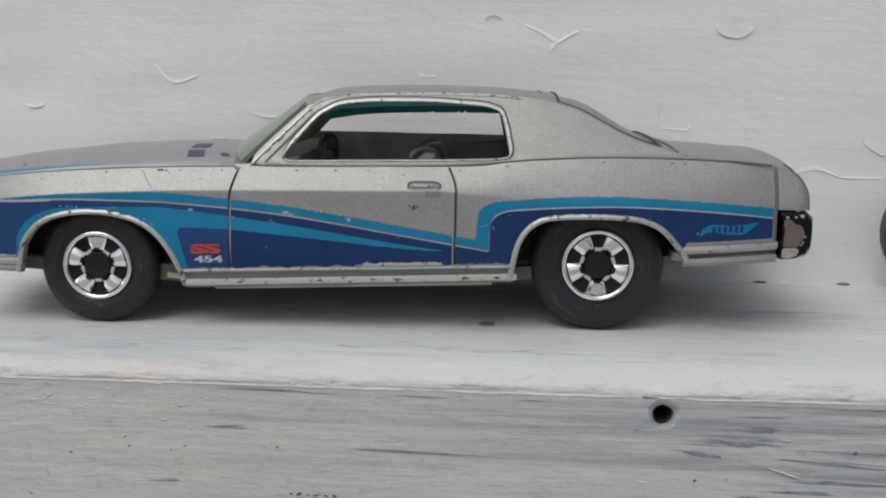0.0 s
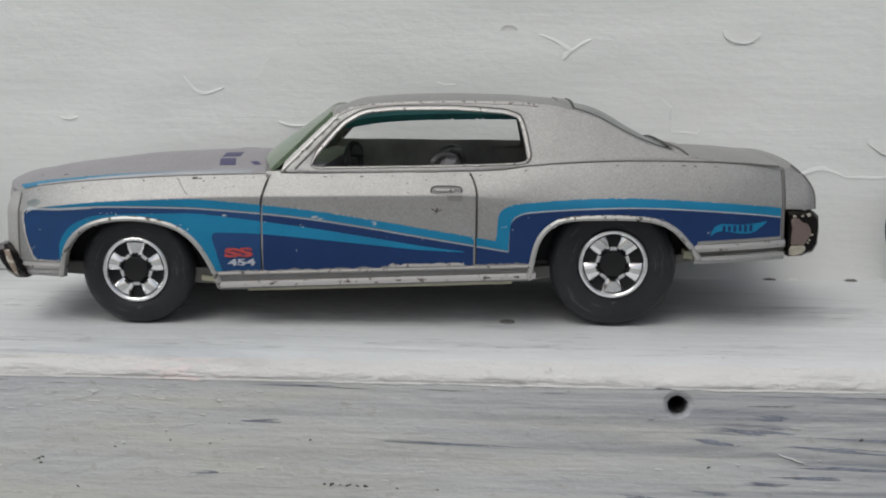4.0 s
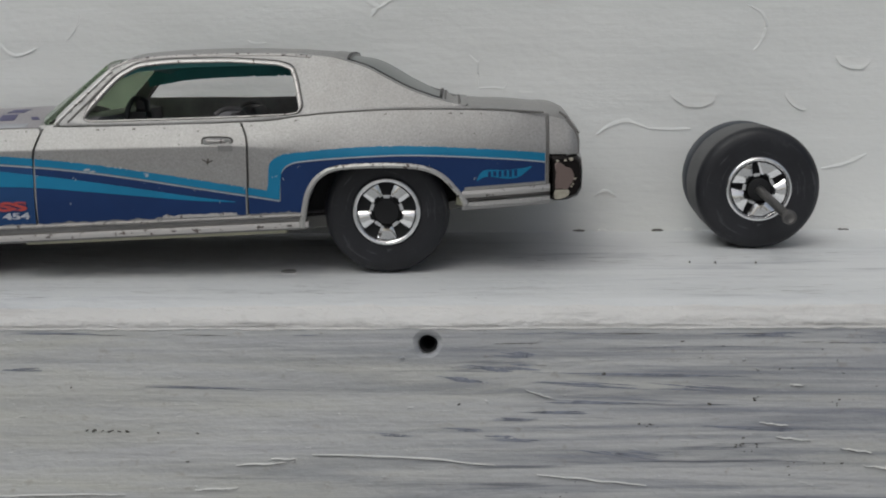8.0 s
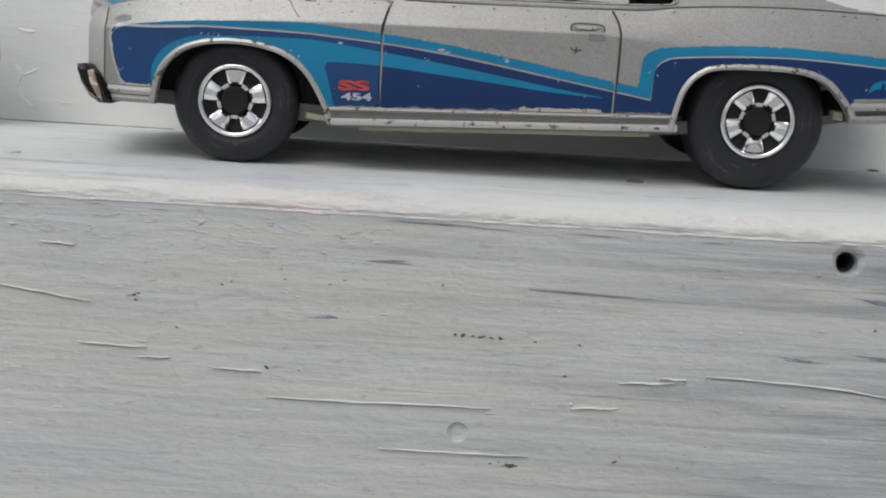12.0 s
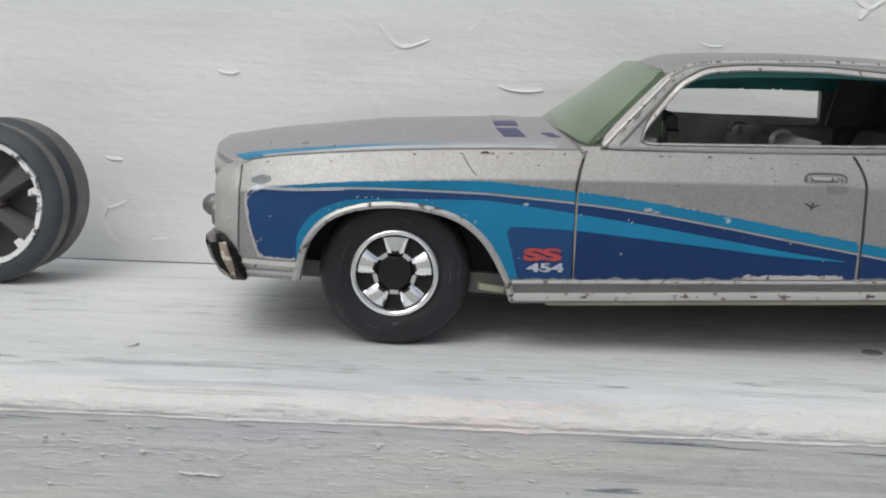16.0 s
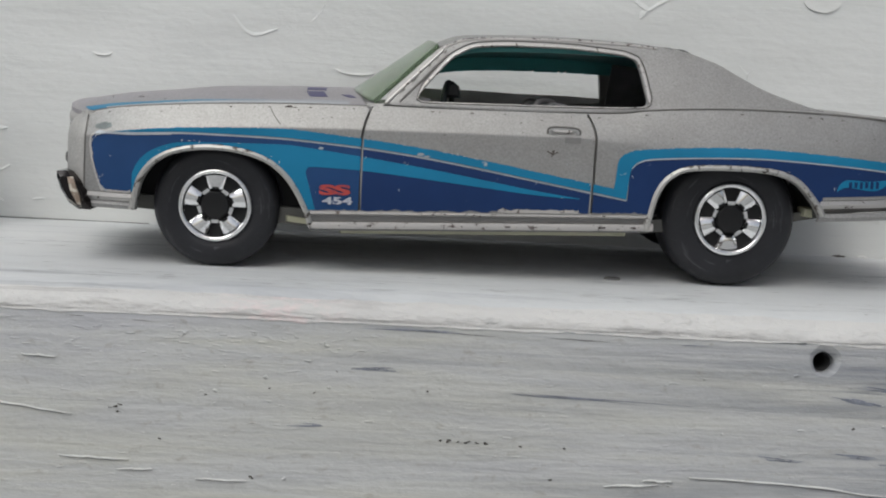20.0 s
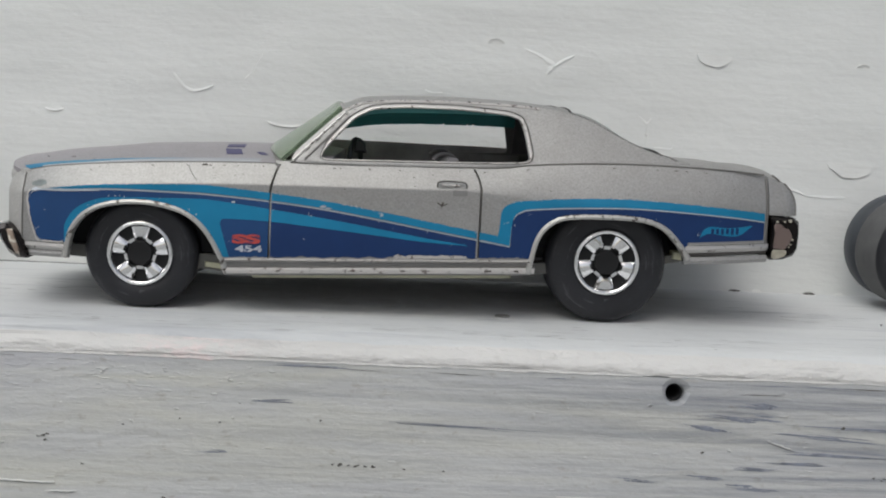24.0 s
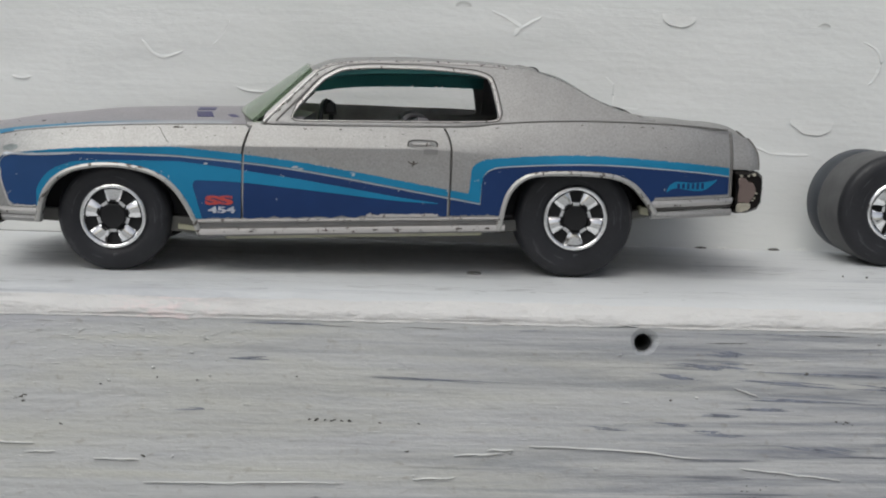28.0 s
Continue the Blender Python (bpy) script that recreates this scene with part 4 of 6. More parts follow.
for k in range(5):
    tube("grille_bar", [(-4.065 + 0.16 * abs(y) ** 2, y, 0.70 + k * 0.06) for y in np.linspace(-0.62, 0.62, 9)], 0.016, BARE, car)
for y in (-0.42, 0.42):
    lamp = revolve("headlight", [(0.0001, -0.02), (0.05, -0.012), (0.07, 0.0), (0.08, -0.02), (0.098, -0.02), (0.105, 0.0), (0.105, 0.16), (0.0001, 0.16)], GUARD, car, "small dull worn headlight", 28)
    lamp.matrix_local = pose(-4.085 * U, y * U, 0.63 * U, 0, 0, -90)
guard = [(0.0001, -0.10), (0.05, -0.085), (0.085, -0.045), (0.10, 0.01), (0.10, 0.16), (0.0001, 0.16)]
lump = revolve("bumper_guard", guard, GUARD, car, "dull dark grey guard on the nose", 24)
lump.matrix_local = pose(-4.19 * U, 0, 0.63 * U, 0, 0, -90)
# front bumper
bump_f = [(-3.99, 0.60), (-3.99, 0.545), (-3.955, 0.44), (-3.885, 0.33), (-3.80, 0.275), (-3.70, 0.275), (-3.695, 0.33), (-3.73, 0.44), (-3.79, 0.53), (-3.86, 0.595), (-3.93, 0.61)]
bumper = prism("front_bumper", bump_f, -1.30, 1.30, DARK_CHROME, car, "dark worn chrome front bumper", 0.05)
patch_f = [(-3.885, 0.555), (-3.865, 0.45), (-3.80, 0.325), (-3.765, 0.315), (-3.775, 0.39), (-3.81, 0.48), (-3.835, 0.56)]
prism("bumper_scuff", patch_f, -1.309, -1.295, TAN, bumper, "bright scuffed patch", 0.003)

# ---- greenhouse ----
def house_y(z):
    return 1.250 - 0.43 * (z - 1.37) - TILT_IN * (z - 0.5)


HOUSE = [((-1.27, 1.325), (-0.95, 1.375)), ((-0.72, 1.865), (-0.61, 1.775)), ((-0.52, 1.96), (-0.42, 1.88)), ((-0.20, 1.99), (-0.12, 1.912)), ((0.42, 2.012), (0.45, 1.92)), ((1.05, 2.005), (0.93, 1.89)),
         ((1.45, 1.97), (1.052, 1.85)), ((1.80, 1.865), (1.082, 1.78)), ((1.98, 1.768), (1.103, 1.71)), ((2.20, 1.655), (1.124, 1.61)), ((2.45, 1.565), (1.139, 1.54)), ((2.78, 1.49), (1.150, 1.48)),
         ((2.0, 1.456), (1.132, 1.447)), ((1.13, 1.402), (1.04, 1.433)), ((0.65, 1.355), (0.65, 1.415)), ((-0.5, 1.33), (-0.5, 1.385))]


def tight(keys):
    out_pts = []
    for i, k in enumerate(keys):
        a, b = np.array(k, float), np.array(keys[(i + 1) % len(keys)], float)
        out_pts += [a + (b - a) * t / 6 for t in range(6)]
    P = np.array(out_pts)
    for _ in range(2):
        P = 0.25 * np.roll(P, 1, 0) + 0.5 * P + 0.25 * np.roll(P, -1, 0)
    return P


outer_loop, inner_loop = tight([o for o, _ in HOUSE]), tight([i for _, i in HOUSE])
for side in (-1, 1):
    # the far pillar is slimmer than the near one
    pane_loop = inner_loop - np.stack([0.09 * np.clip((0.2 - inner_loop[:, 0]) / 0.8, 0, 1) * (side > 0), 0 * inner_loop[:, 0]], 1)
    loops = []
    for s in (0.0, 0.35, 0.7, 1.0):
        L = outer_loop * (1 - s) + pane_loop * s
        loops.append([(x, side * (house_y(z) + 0.012 * math.sin(math.pi * s)), z) for x, z in L])
    loops += [[(x, side * (house_y(z) - 0.07), z) for x, z in pane_loop], [(x, side * (house_y(z) - 0.07), z) for x, z in outer_loop], loops[0]]
    loft("cabin_side", loops, SILVER, car, cap=False)
    away = np.roll(inner_loop, -1, 0) - np.roll(inner_loop, 1, 0)
    away = np.stack([-away[:, 1], away[:, 0]], 1) / np.linalg.norm(away, axis=1)[:, None]
    wide = np.clip((inner_loop[:, 1:] - 1.42) / 0.10, 0.25, 1.0)
    away = away * wide
    band = [[(x, side * (house_y(z) + lift), z) for x, z in pane_loop + away * o] for o, lift in ((-0.004, -0.03), (0.0, 0.010), (0.010, 0.020), (0.030, 0.020), (0.040, 0.006))]
    loft("window_trim", band, TRIM, car, "chipped pale metal window surround", cap=False)
    tube("trim_line", [(x, side * (house_y(z) + 0.011), z) for x, z in pane_loop + away * 0.046], 0.006, GROOVE, car, "dark line round the window", closed=True)
    rail = [p for p in outer_loop if p[1] > 1.86 and p[0] < 1.3]
    rail.sort(key=lambda p: p[0])
    tube("drip_rail", [(x, side * (house_y(z) + 0.012), z - 0.022) for x, z in rail], 0.016, TRIM, car, "chipped roof drip rail")
    tube("pillar_moulding", [(x, side * (house_y(z) + 0.008), z) for x, z in [(-1.06 + 0.415 * t, 1.36 + 0.44 * t) for t in np.linspace(0, 1, 10)]], 0.011, GROOVE, car, "dark groove in the pillar")
    tube("pillar_bead", [(x, side * (house_y(z) + 0.010), z) for x, z in [(-1.18 + 0.485 * t, 1.345 + 0.49 * t) for t in np.linspace(0, 1, 10)]], 0.014, TRIM, car, "chipped bright pillar bead")
    tube("rail_groove", [(x, side * (house_y(z) + 0.009), z - 0.042) for x, z in rail if x > -0.42], 0.009, GROOVE, car, "dark groove under the drip rail")
    rows = [[(x, side * (-flank_y(x, shoulder(x)) + o), shoulder(x) + dz) for o, dz in ((-0.0, -0.006), (-0.02, 0.022), (-0.075, 0.035))] for x in np.linspace(-1.34, 2.9, 60)]
    shell("belt_moulding", rows, (0, -side * 0.02, -0.03), SILVER, car)
    tube("belt_groove", [(x, side * (-flank_y(x, shoulder(x)) - 0.008), shoulder(x) + 0.012) for x in np.linspace(-1.2, 2.85, 50)], 0.007, GROOVE, car, "dark belt line")

top_pts = sorted([tuple(p) for p in outer_loop if p[1] > 1.862], key=lambda p: p[0])
roof_edge = lambda x: float(np.interp(x, [p[0] for p in top_pts], [p[1] for p in top_pts]))
crown = line([(-0.72, 0.050), (-0.4, 0.054), (0.0, 0.054), (0.3, 0.052), (0.8, 0.047), (1.3, 0.047), (1.6, 0.052)])
rows = []
for x in np.linspace(-0.71, 1.56, 38):
    z = roof_edge(x)
    w = house_y(z) + 0.004
    rows.append([(x - 0.070 * (1 - s * s) * max(0, 1 - (x + 0.71) / 0.5), s * w, z - 0.004 + crown(x) * (1 - abs(s) ** 2.4)) for s in np.linspace(-1, 1, 31)])
shell("roof", rows, (0, 0, -0.05), SILVER, car)
shell("roof_lining", [[(p[0] + 0.05, p[1] * 0.93, p[2] - 0.085) for p in r] for r in rows[1:-1]], (0, 0, -0.04), TEAL_GLASS, car, "teal plastic window insert under the roof")
tube("header_trim", [(-0.715 - 0.070 * (1 - s * s), s * (house_y(1.868) - 0.005), 1.862 + 0.050 * (1 - abs(s) ** 2.4)) for s in np.linspace(-1, 1, 21)], 0.016, BARE, car, "chipped windscreen header")

# windscreen
rows = []
for t in np.linspace(0, 1, 12):
    z = 1.33 + 0.535 * t
    rows.append([(-1.27 + 0.55 * t - (0.225 - 0.15 * t) * (1 - s * s), s * (house_y(z) - 0.03), z + 0.050 * t * (1 - abs(s) ** 2.4) + 0.08 * (1 - t) * (1 - s * s)) for s in np.linspace(-1, 1, 25)])
shell("windscreen", rows, 0.04, GREEN_GLASS, car, "milky green plastic windscreen")
rows = [[(-1.34 + 0.1 * t - 0.12 * (1 - s * s), s * 1.22, hood_z(-1.34, s * 1.2) - 0.03 * t) for s in np.linspace(-1, 1, 21)] for t in (0, 0.5, 1)]
shell("cowl", rows, (0, 0, -0.05), SILVER, car)

# rear window between the sail pillars, deck lid, tail
edge_pts = sorted([tuple(p) for p in outer_loop if p[0] > 1.42 and (p[1] > 1.50 or p[0] > 2.6)], key=lambda p: p[0])
sail = lambda x: float(np.interp(x, [p[0] for p in edge_pts], [p[1] for p in edge_pts]))
swell = line([(1.40, 0.045), (1.62, 0.065), (1.94, 0.112), (2.2, 0.09), (2.4, 0.06), (2.5, 0.047), (2.65, 0.036), (2.80, 0.035)])
for side in (-1, 1):
    rows = [[(x, side * (house_y(sail(x)) - 0.19 * k), sail(x) + 0.014 * math.sin(math.pi * min(1, k * 1.2))) for k in np.linspace(-0.01, 1, 7)] for x in np.linspace(1.5, 2.76, 22)]
    shell("sail_pillar", rows, (0, 0, -0.06), SILVER, car)
rows = [[(x, s * (house_y(sail(x)) - 0.18), sail(x) - 0.012 + swell(x) * (1 - abs(s) ** 3.2)) for s in np.linspace(-1, 1, 15)] for x in np.linspace(1.62, 2.50, 12)]
shell("rear_window", rows, (0, 0, -0.04), GREY_GLASS, car, "grey plastic rear window")
frame_line = [(1.60, -1), (2.52, -1), (2.52, 1), (1.60, 1)]
pts = []
for (xa, sa), (xb, sb) in zip(frame_line, frame_line[1:] + frame_line[:1]):
    for t in np.linspace(0, 1, 13)[:-1]:
        x, s = xa + (xb - xa) * t, sa + (sb - sa) * t
        pts.append((x, s * (house_y(sail(x)) - 0.17), sail(x) + 0.008 + swell(x) * (1 - abs(s) ** 3.2)))
tube("rear_window_trim", pts, 0.017, DARK_TRIM, car, "dark rear window surround", closed=True)
rows = [[(x, s * (house_y(sail(x)) - 0.16), sail(x) + 0.004 + swell(x) * (1 - abs(s) ** 3.2)) for s in np.linspace(-1, 1, 15)] for x in np.linspace(2.50, 2.78, 5)]
shell("rear_shelf", rows, (0, 0, -0.05), SILVER, car)
rows = [[(x, s * (house_y(sail(x)) - 0.16), sail(x) + 0.010 + swell(x) * (1 - abs(s) ** 3.2)) for s in np.linspace(-1, 1, 15)] for x in np.linspace(1.46, 1.62, 4)]
shell("rear_header", rows, (0, 0, -0.05), SILVER, car)
for x in (2.56, 2.70):
    tube("shelf_groove", [(x, s * (house_y(sail(x)) - 0.2), sail(x) + 0.006 + swell(x) * (1 - abs(s) ** 3.2)) for s in np.linspace(-0.98, 0.98, 25)], 0.012, GROOVE, car, "dark engraved line")


def deck_z(x, s):
    return shoulder(x) + 0.004 + float(np.interp(x, (2.72, 3.2, 3.53), (0.06, 0.068, 0.06))) * (1 - abs(s) ** 2.4)


rows = [[(x, s * (-flank_y(x, shoulder(x)) + 0.0), deck_z(x, s)) for s in np.linspace(-1, 1, 31)] for x in np.linspace(2.72, 3.53, 16)]
shell("deck_lid", rows, (0, 0, -0.06), SILVER, car)
tube("deck_seam", [(x, -1.18, deck_z(x, 0.95) + 0.002) for x in np.linspace(2.8, 3.5, 12)], 0.009, GROOVE, car, "dark deck seam")
def tail_w(z):
    return -flank_y(3.52, z) - 0.004


rows = []
for f, x in ((1.0, 3.535), (1.0, 3.62), (0.975, 3.66), (0.90, 3.715), (0.80, 3.75), (0.66, 3.79), (0.5, 3.845), (0.25, 3.855), (0.0, 3.85)):
    row = []
    for k in np.linspace(-1, 1, 33):
        z = 1.045 + (deck_z(3.52, k) + 0.003 - 1.045) * max(0.0, f - 0.18 * abs(k) ** 4 * min(1.0, (x - 3.535) / 0.18) * (f > 0.3))
        zs = 1.045 + (1.415 - 1.045) * f
        row.append((x + (0.05 * (1 - k * k) - 0.09 * abs(k) ** 14) * min(1, (x - 3.535) / 0.2), k * tail_w(zs), z))
    rows.append(row)
shell("tail_cap", rows, (-0.05, 0, -0.02), SILVER, car)
for k in (3, 29):
    tube("tail_line", [(r[k][0] + 0.004, r[k][1], r[k][2] + 0.004) for r in rows[2:7]], 0.013, GROOVE, car, "dark line round the tail end")
for side in (-1, 1):
    back_edge = lambda z: 3.835 - 0.11 * max(0.0, (z - 1.18) / 0.22) ** 2
    rows = [[(x, side * (tail_w(z) + 0.006 - 0.05 * max(0.0, (x - 3.74) / 0.1) ** 2), z) for x in np.linspace(3.552, back_edge(z), 9)] for z in np.linspace(1.045, 1.40, 14)]
    rows = [[(x, y, z - 0.065 * (x - 3.552) / 0.28 * (z - 1.045) / 0.355) for x, y, z in r] for r in rows]
    shell("tail_end", rows, (0, -side * 0.03, 0), SILVER, car)
    tube("tail_edge_line", [(r[-1][0] - 0.004, r[-1][1], r[-1][2]) for r in rows], 0.010, GROOVE, car, "dark line round the tail end")
tube("tail_seam", [(3.537, flank_y(3.52, z) + 0.012, z) for z in np.linspace(0.74, 1.395, 14)], 0.014, GROOVE, car, "dark tail seam")
bump_r = [(3.565, 0.615), (3.565, 1.02), (3.60, 1.035), (3.80, 1.03), (3.85, 0.99), (3.86, 0.86), (3.855, 0.72), (3.82, 0.65), (3.72, 0.61), (3.60, 0.60)]
pts = np.array(bump_r)
mid = pts.mean(0)
loops = []
for k in (-1.0, -0.97, -0.8, -0.55, -0.25, 0.0, 0.25, 0.55, 0.8, 0.97, 1.0):
    ring = mid + (pts - mid) * (0.86 if abs(k) == 1 else 1.0)
    loops.append([(x + 0.09 * (1 - k * k) * (x > 3.7), 1.335 * k, z) for x, z in ring])
rear_bumper = loft("rear_bumper", loops, BROWN_CHROME, car, "dark brownish worn chrome rear bumper")
def bumper_patch(keys, out_y, mat, label):
    prism("bumper_scuff", [tuple(p) for p in spline(keys, 4, closed=True)], -1.335 - out_y, -1.325, mat, rear_bumper, label, 0.003)


bumper_patch([(3.605, 0.73), (3.61, 0.86), (3.60, 0.955), (3.66, 0.965), (3.70, 0.93), (3.755, 0.91), (3.785, 0.83), (3.75, 0.76), (3.72, 0.715), (3.66, 0.72)], 0.005, BUMPER_BROWN, "brown patch")
bumper_patch([(3.60, 0.625), (3.603, 0.70), (3.66, 0.71), (3.735, 0.705), (3.73, 0.655), (3.67, 0.625)], 0.008, CREAM, "cream-coloured bare patch")
for x, z, r in ((3.755, 1.0, 0.02), (3.625, 0.985, 0.016), (3.79, 0.815, 0.013), (3.775, 0.765, 0.010), (3.76, 0.74, 0.010), (3.70, 0.99, 0.012)):
    bumper_patch([(x + r * math.cos(a) * (1.0 + 0.3 * math.sin(3 * a + x * 40)), z + 0.8 * r * math.sin(a)) for a in np.linspace(0, 2 * math.pi, 8)[:-1]], 0.008, CREAM, "bright fleck")

# ---- cabin, chassis ----
prism("cabin_floor", [(-1.3, 0.35), (1.12, 0.42), (1.12, 0.95), (-1.3, 0.95)], -1.15, 1.15, INTERIOR, car, "black cabin tub", 0.03)
prism("rear_floor", [(1.13, 0.42), (2.6, 0.45), (2.6, 0.95), (1.13, 0.95)], -0.93, 0.93, INTERIOR, car, "black floor under the rear bench", 0.03)
prism("dashboard", [(-1.25, 0.95), (-1.25, 1.33), (-1.0, 1.42), (-0.78, 1.40), (-0.74, 0.95)], -1.12, 1.12, INTERIOR, car, "black dashboard", 0.03)
for y in (-0.6, 0.6):
    prism("front_seat", [(-0.2, 0.95), (-0.25, 1.08), (0.22, 1.05), (0.30, 1.38), (0.36, 1.43), (0.46, 1.42), (0.52, 1.3), (0.5, 0.95)], y - 0.40, y + 0.40, INTERIOR, car, "black front seat", 0.06)
    tube("seat_edge", [(0.34 + 0.13 * math.cos(a), y + 0.3 * math.cos(a * 0.5), 1.36 + 0.09 * math.sin(a)) for a in np.linspace(0.2, 2.9, 9)], 0.022, LINING, car, "grey seat-back edge")
prism("rear_seat", [(1.0, 0.95), (1.0, 1.12), (1.35, 1.12), (1.5, 1.42), (1.75, 1.44), (1.9, 0.95)], -1.0, 1.0, INTERIOR, car, "black rear bench", 0.06)
for side in (-1, 1):
    rows = [[(x, side * (house_y(z) - 0.10), z) for z in np.linspace(1.44, 1.86 - max(0, x - 1.5) * 0.45, 6)] for x in np.linspace(1.2, 2.1, 8)]
    shell("rear_lining", rows, (0, -side * 0.04, 0), INTERIOR, car, "dark plastic inside the rear pillar")
insert_low = line([(-0.86, 1.625), (-0.60, 1.672), (-0.35, 1.706), (0.08, 1.733), (0.5, 1.742), (0.87, 1.748), (1.25, 1.745)])
rows = []
for x in np.linspace(-0.86, 1.22, 120):
    lo = insert_low(x) + 0.006 * noise.noise(Vector((x * 14, 2, 0))) + 0.022 * (noise.noise(Vector((x * 26, 5, 0))) > 0.28) * (x > 0.3)
    rows.append([(x, house_y(z) - 0.085, z) for z in np.linspace(lo, min(1.90, 1.845 + (x + 0.72) * 0.98), 5)])
shell("window_insert_edge", rows, (0, -0.035, 0), TEAL_GLASS, car, "ragged lower edge of the teal window insert")
rows = [[(x, 1.10 - 0.02 * (z - 1.3), z + 0.012 * noise.noise(Vector((x * 2, 1, 1)))) for z in np.linspace(0.95, 1.50, 6)] for x in np.linspace(-0.98, 1.3, 24)]
shell("door_lining", rows, (0, 0.05, 0), LINING, car, "dark inner door panel")
wheel_ring = [(-0.60 + 0.05 * math.cos(a), -0.45 + 0.22 * math.cos(a), 1.36 + 0.20 * math.sin(a)) for a in np.linspace(0, 2 * math.pi, 25)[:-1]]
tube("steering_wheel", wheel_ring, 0.028, BLACK, car, "black steering wheel", closed=True)
prism("steering_column", [(-0.78, 1.25), (-0.60, 1.36), (-0.56, 1.32), (-0.74, 1.20)], -0.50, -0.40, BLACK, car, "", 0.015)
prism("mirror", [(-0.62, 1.42), (-0.62, 1.54), (-0.56, 1.575), (-0.50, 1.53), (-0.48, 1.42)], -0.50, -0.34, BLACK, car, "black knob behind the windscreen", 0.03)
prism("chassis", [(-3.5, 0.30), (-1.75, 0.20), (1.2, 0.30), (2.5, 0.46), (3.5, 0.66), (3.5, 0.74), (2.6, 0.56), (1.2, 0.42), (-1.8, 0.36), (-3.5, 0.42)], -1.10, 1.10, PLATE, car, "dull grey metal chassis plate", 0.03)
prism("side_pipe", [(-1.53, 0.183), (1.02, 0.291), (1.02, 0.32), (-1.53, 0.212)], -1.27, -1.10, BASE_METAL, car, "pale metal base rail", 0.015)
prism("hanger", [(-2.02, 0.245), (-1.82, 0.225), (-1.80, 0.275), (-2.02, 0.30)], -1.12, -0.95, BASE_METAL, car, "pale metal base bracket", 0.015)
prism("hanger", [(2.66, 0.54), (2.75, 0.53), (2.74, 0.62), (2.66, 0.62)], -1.16, -0.98, BASE_METAL, car, "pale metal base bracket", 0.015)
prism("wheel_well", [(-3.4, 0.40), (-3.2, 0.88), (-1.9, 0.88), (-1.75, 0.35)], -1.0, 1.0, HUB_BLACK, car, "black wheel well", 0.03)
prism("wheel_well", [(1.15, 0.45), (1.35, 0.94), (2.5, 0.94), (2.75, 0.55)], -0.95, 0.95, HUB_BLACK, car, "black wheel well", 0.03)


# ---- wheels ----
def tyre_profile(r, width, hole):
    """From the rim hole over the shoulder and tread to the back; y grows away from the face."""
    pts = [(hole, 0.02), (hole + 0.02, 0.0), (r - 0.13, -0.012), (r - 0.06, 0.004), (r - 0.02, 0.035), (r, 0.09), (r, width - 0.07), (r - 0.03, width - 0.02), (r - 0.08, width), (hole, width)]
    return pts


def wheel_face(parent, rim_r, turn, hub=True, fat=1.0):
    """Half-round chrome ring, five plate spokes before a black recess, small chrome tabs and a black hub; the face looks to -y."""
    ring = [(rim_r * (0.925 + 0.075 * math.cos(a)), 0.004 - 0.034 * math.sin(a)) for a in np.linspace(-0.3, math.pi + 0.3, 11)]
    revolve("rim_ring", ring + [(rim_r * 0.86, 0.06), (rim_r, 0.06)], CHROME, parent, "bright chrome rim ring", 48)
    revolve("rim_back", [(0.001, 0.05), (rim_r * 0.9, 0.05), (rim_r * 0.9, 0.09), (0.001, 0.09)], HUB_BLACK, parent, "black recess behind the spokes", 32)
    for k in range(5):
        a0 = turn + k * 2 * math.pi / 5
        loops = []
        for r, w, y in ((rim_r * 0.46, 0.40, 0.008), (rim_r * 0.62, 0.38 * fat, 0.000), (rim_r * 0.82, 0.36 * fat**2, 0.004), (rim_r * 0.83, 0.355 * fat**2, 0.012)):
            ring_pts = []
            for da, dy in ((-w, 0.012), (-w * 0.92, 0.002), (-w * 0.5, -0.014), (0, -0.020), (w * 0.5, -0.014), (w * 0.92, 0.002), (w, 0.012), (w, 0.05), (-w, 0.05)):
                ring_pts.append((r * math.cos(a0 + da), y + dy, r * math.sin(a0 + da)))
            loops.append(ring_pts)
        loft("spoke", loops, CHROME, parent)
        b = a0 + math.pi / 5
        loops = [[(r * math.cos(b + da), y, r * math.sin(b + da)) for r, da in ((rim_r * 0.405, -0.24), (rim_r * 0.50, -0.20), (rim_r * 0.50, 0.20), (rim_r * 0.405, 0.24))] for y in (0.004, 0.045)]
        loft("lug", loops, CHROME, parent)
        loops = [[(r * math.cos(a0 + da), y, r * math.sin(a0 + da)) for r, da in ((rim_r * 0.45, -0.20), (rim_r * 0.50, -0.18), (rim_r * 0.50, 0.18), (rim_r * 0.45, 0.20))] for y in (-0.022, 0.03)]
        loft("spoke_slot", loops, HUB_BLACK, parent)
    if hub:
        ring8 = [(math.cos(turn + 0.39 + k * math.pi / 4), math.sin(turn + 0.39 + k * math.pi / 4)) for k in range(8)]
        h = rim_r * 0.40
        loft("hub", [[(h * c, 0.05, h * s) for c, s in ring8], [(h * c, -0.006, h * s) for c, s in ring8], [(h * 0.9 * c, -0.018, h * 0.9 * s) for c, s in ring8], [(h * 0.45 * c, -0.010, h * 0.45 * s) for c, s in ring8]], HUB_BLACK, parent, "black eight-sided hub")


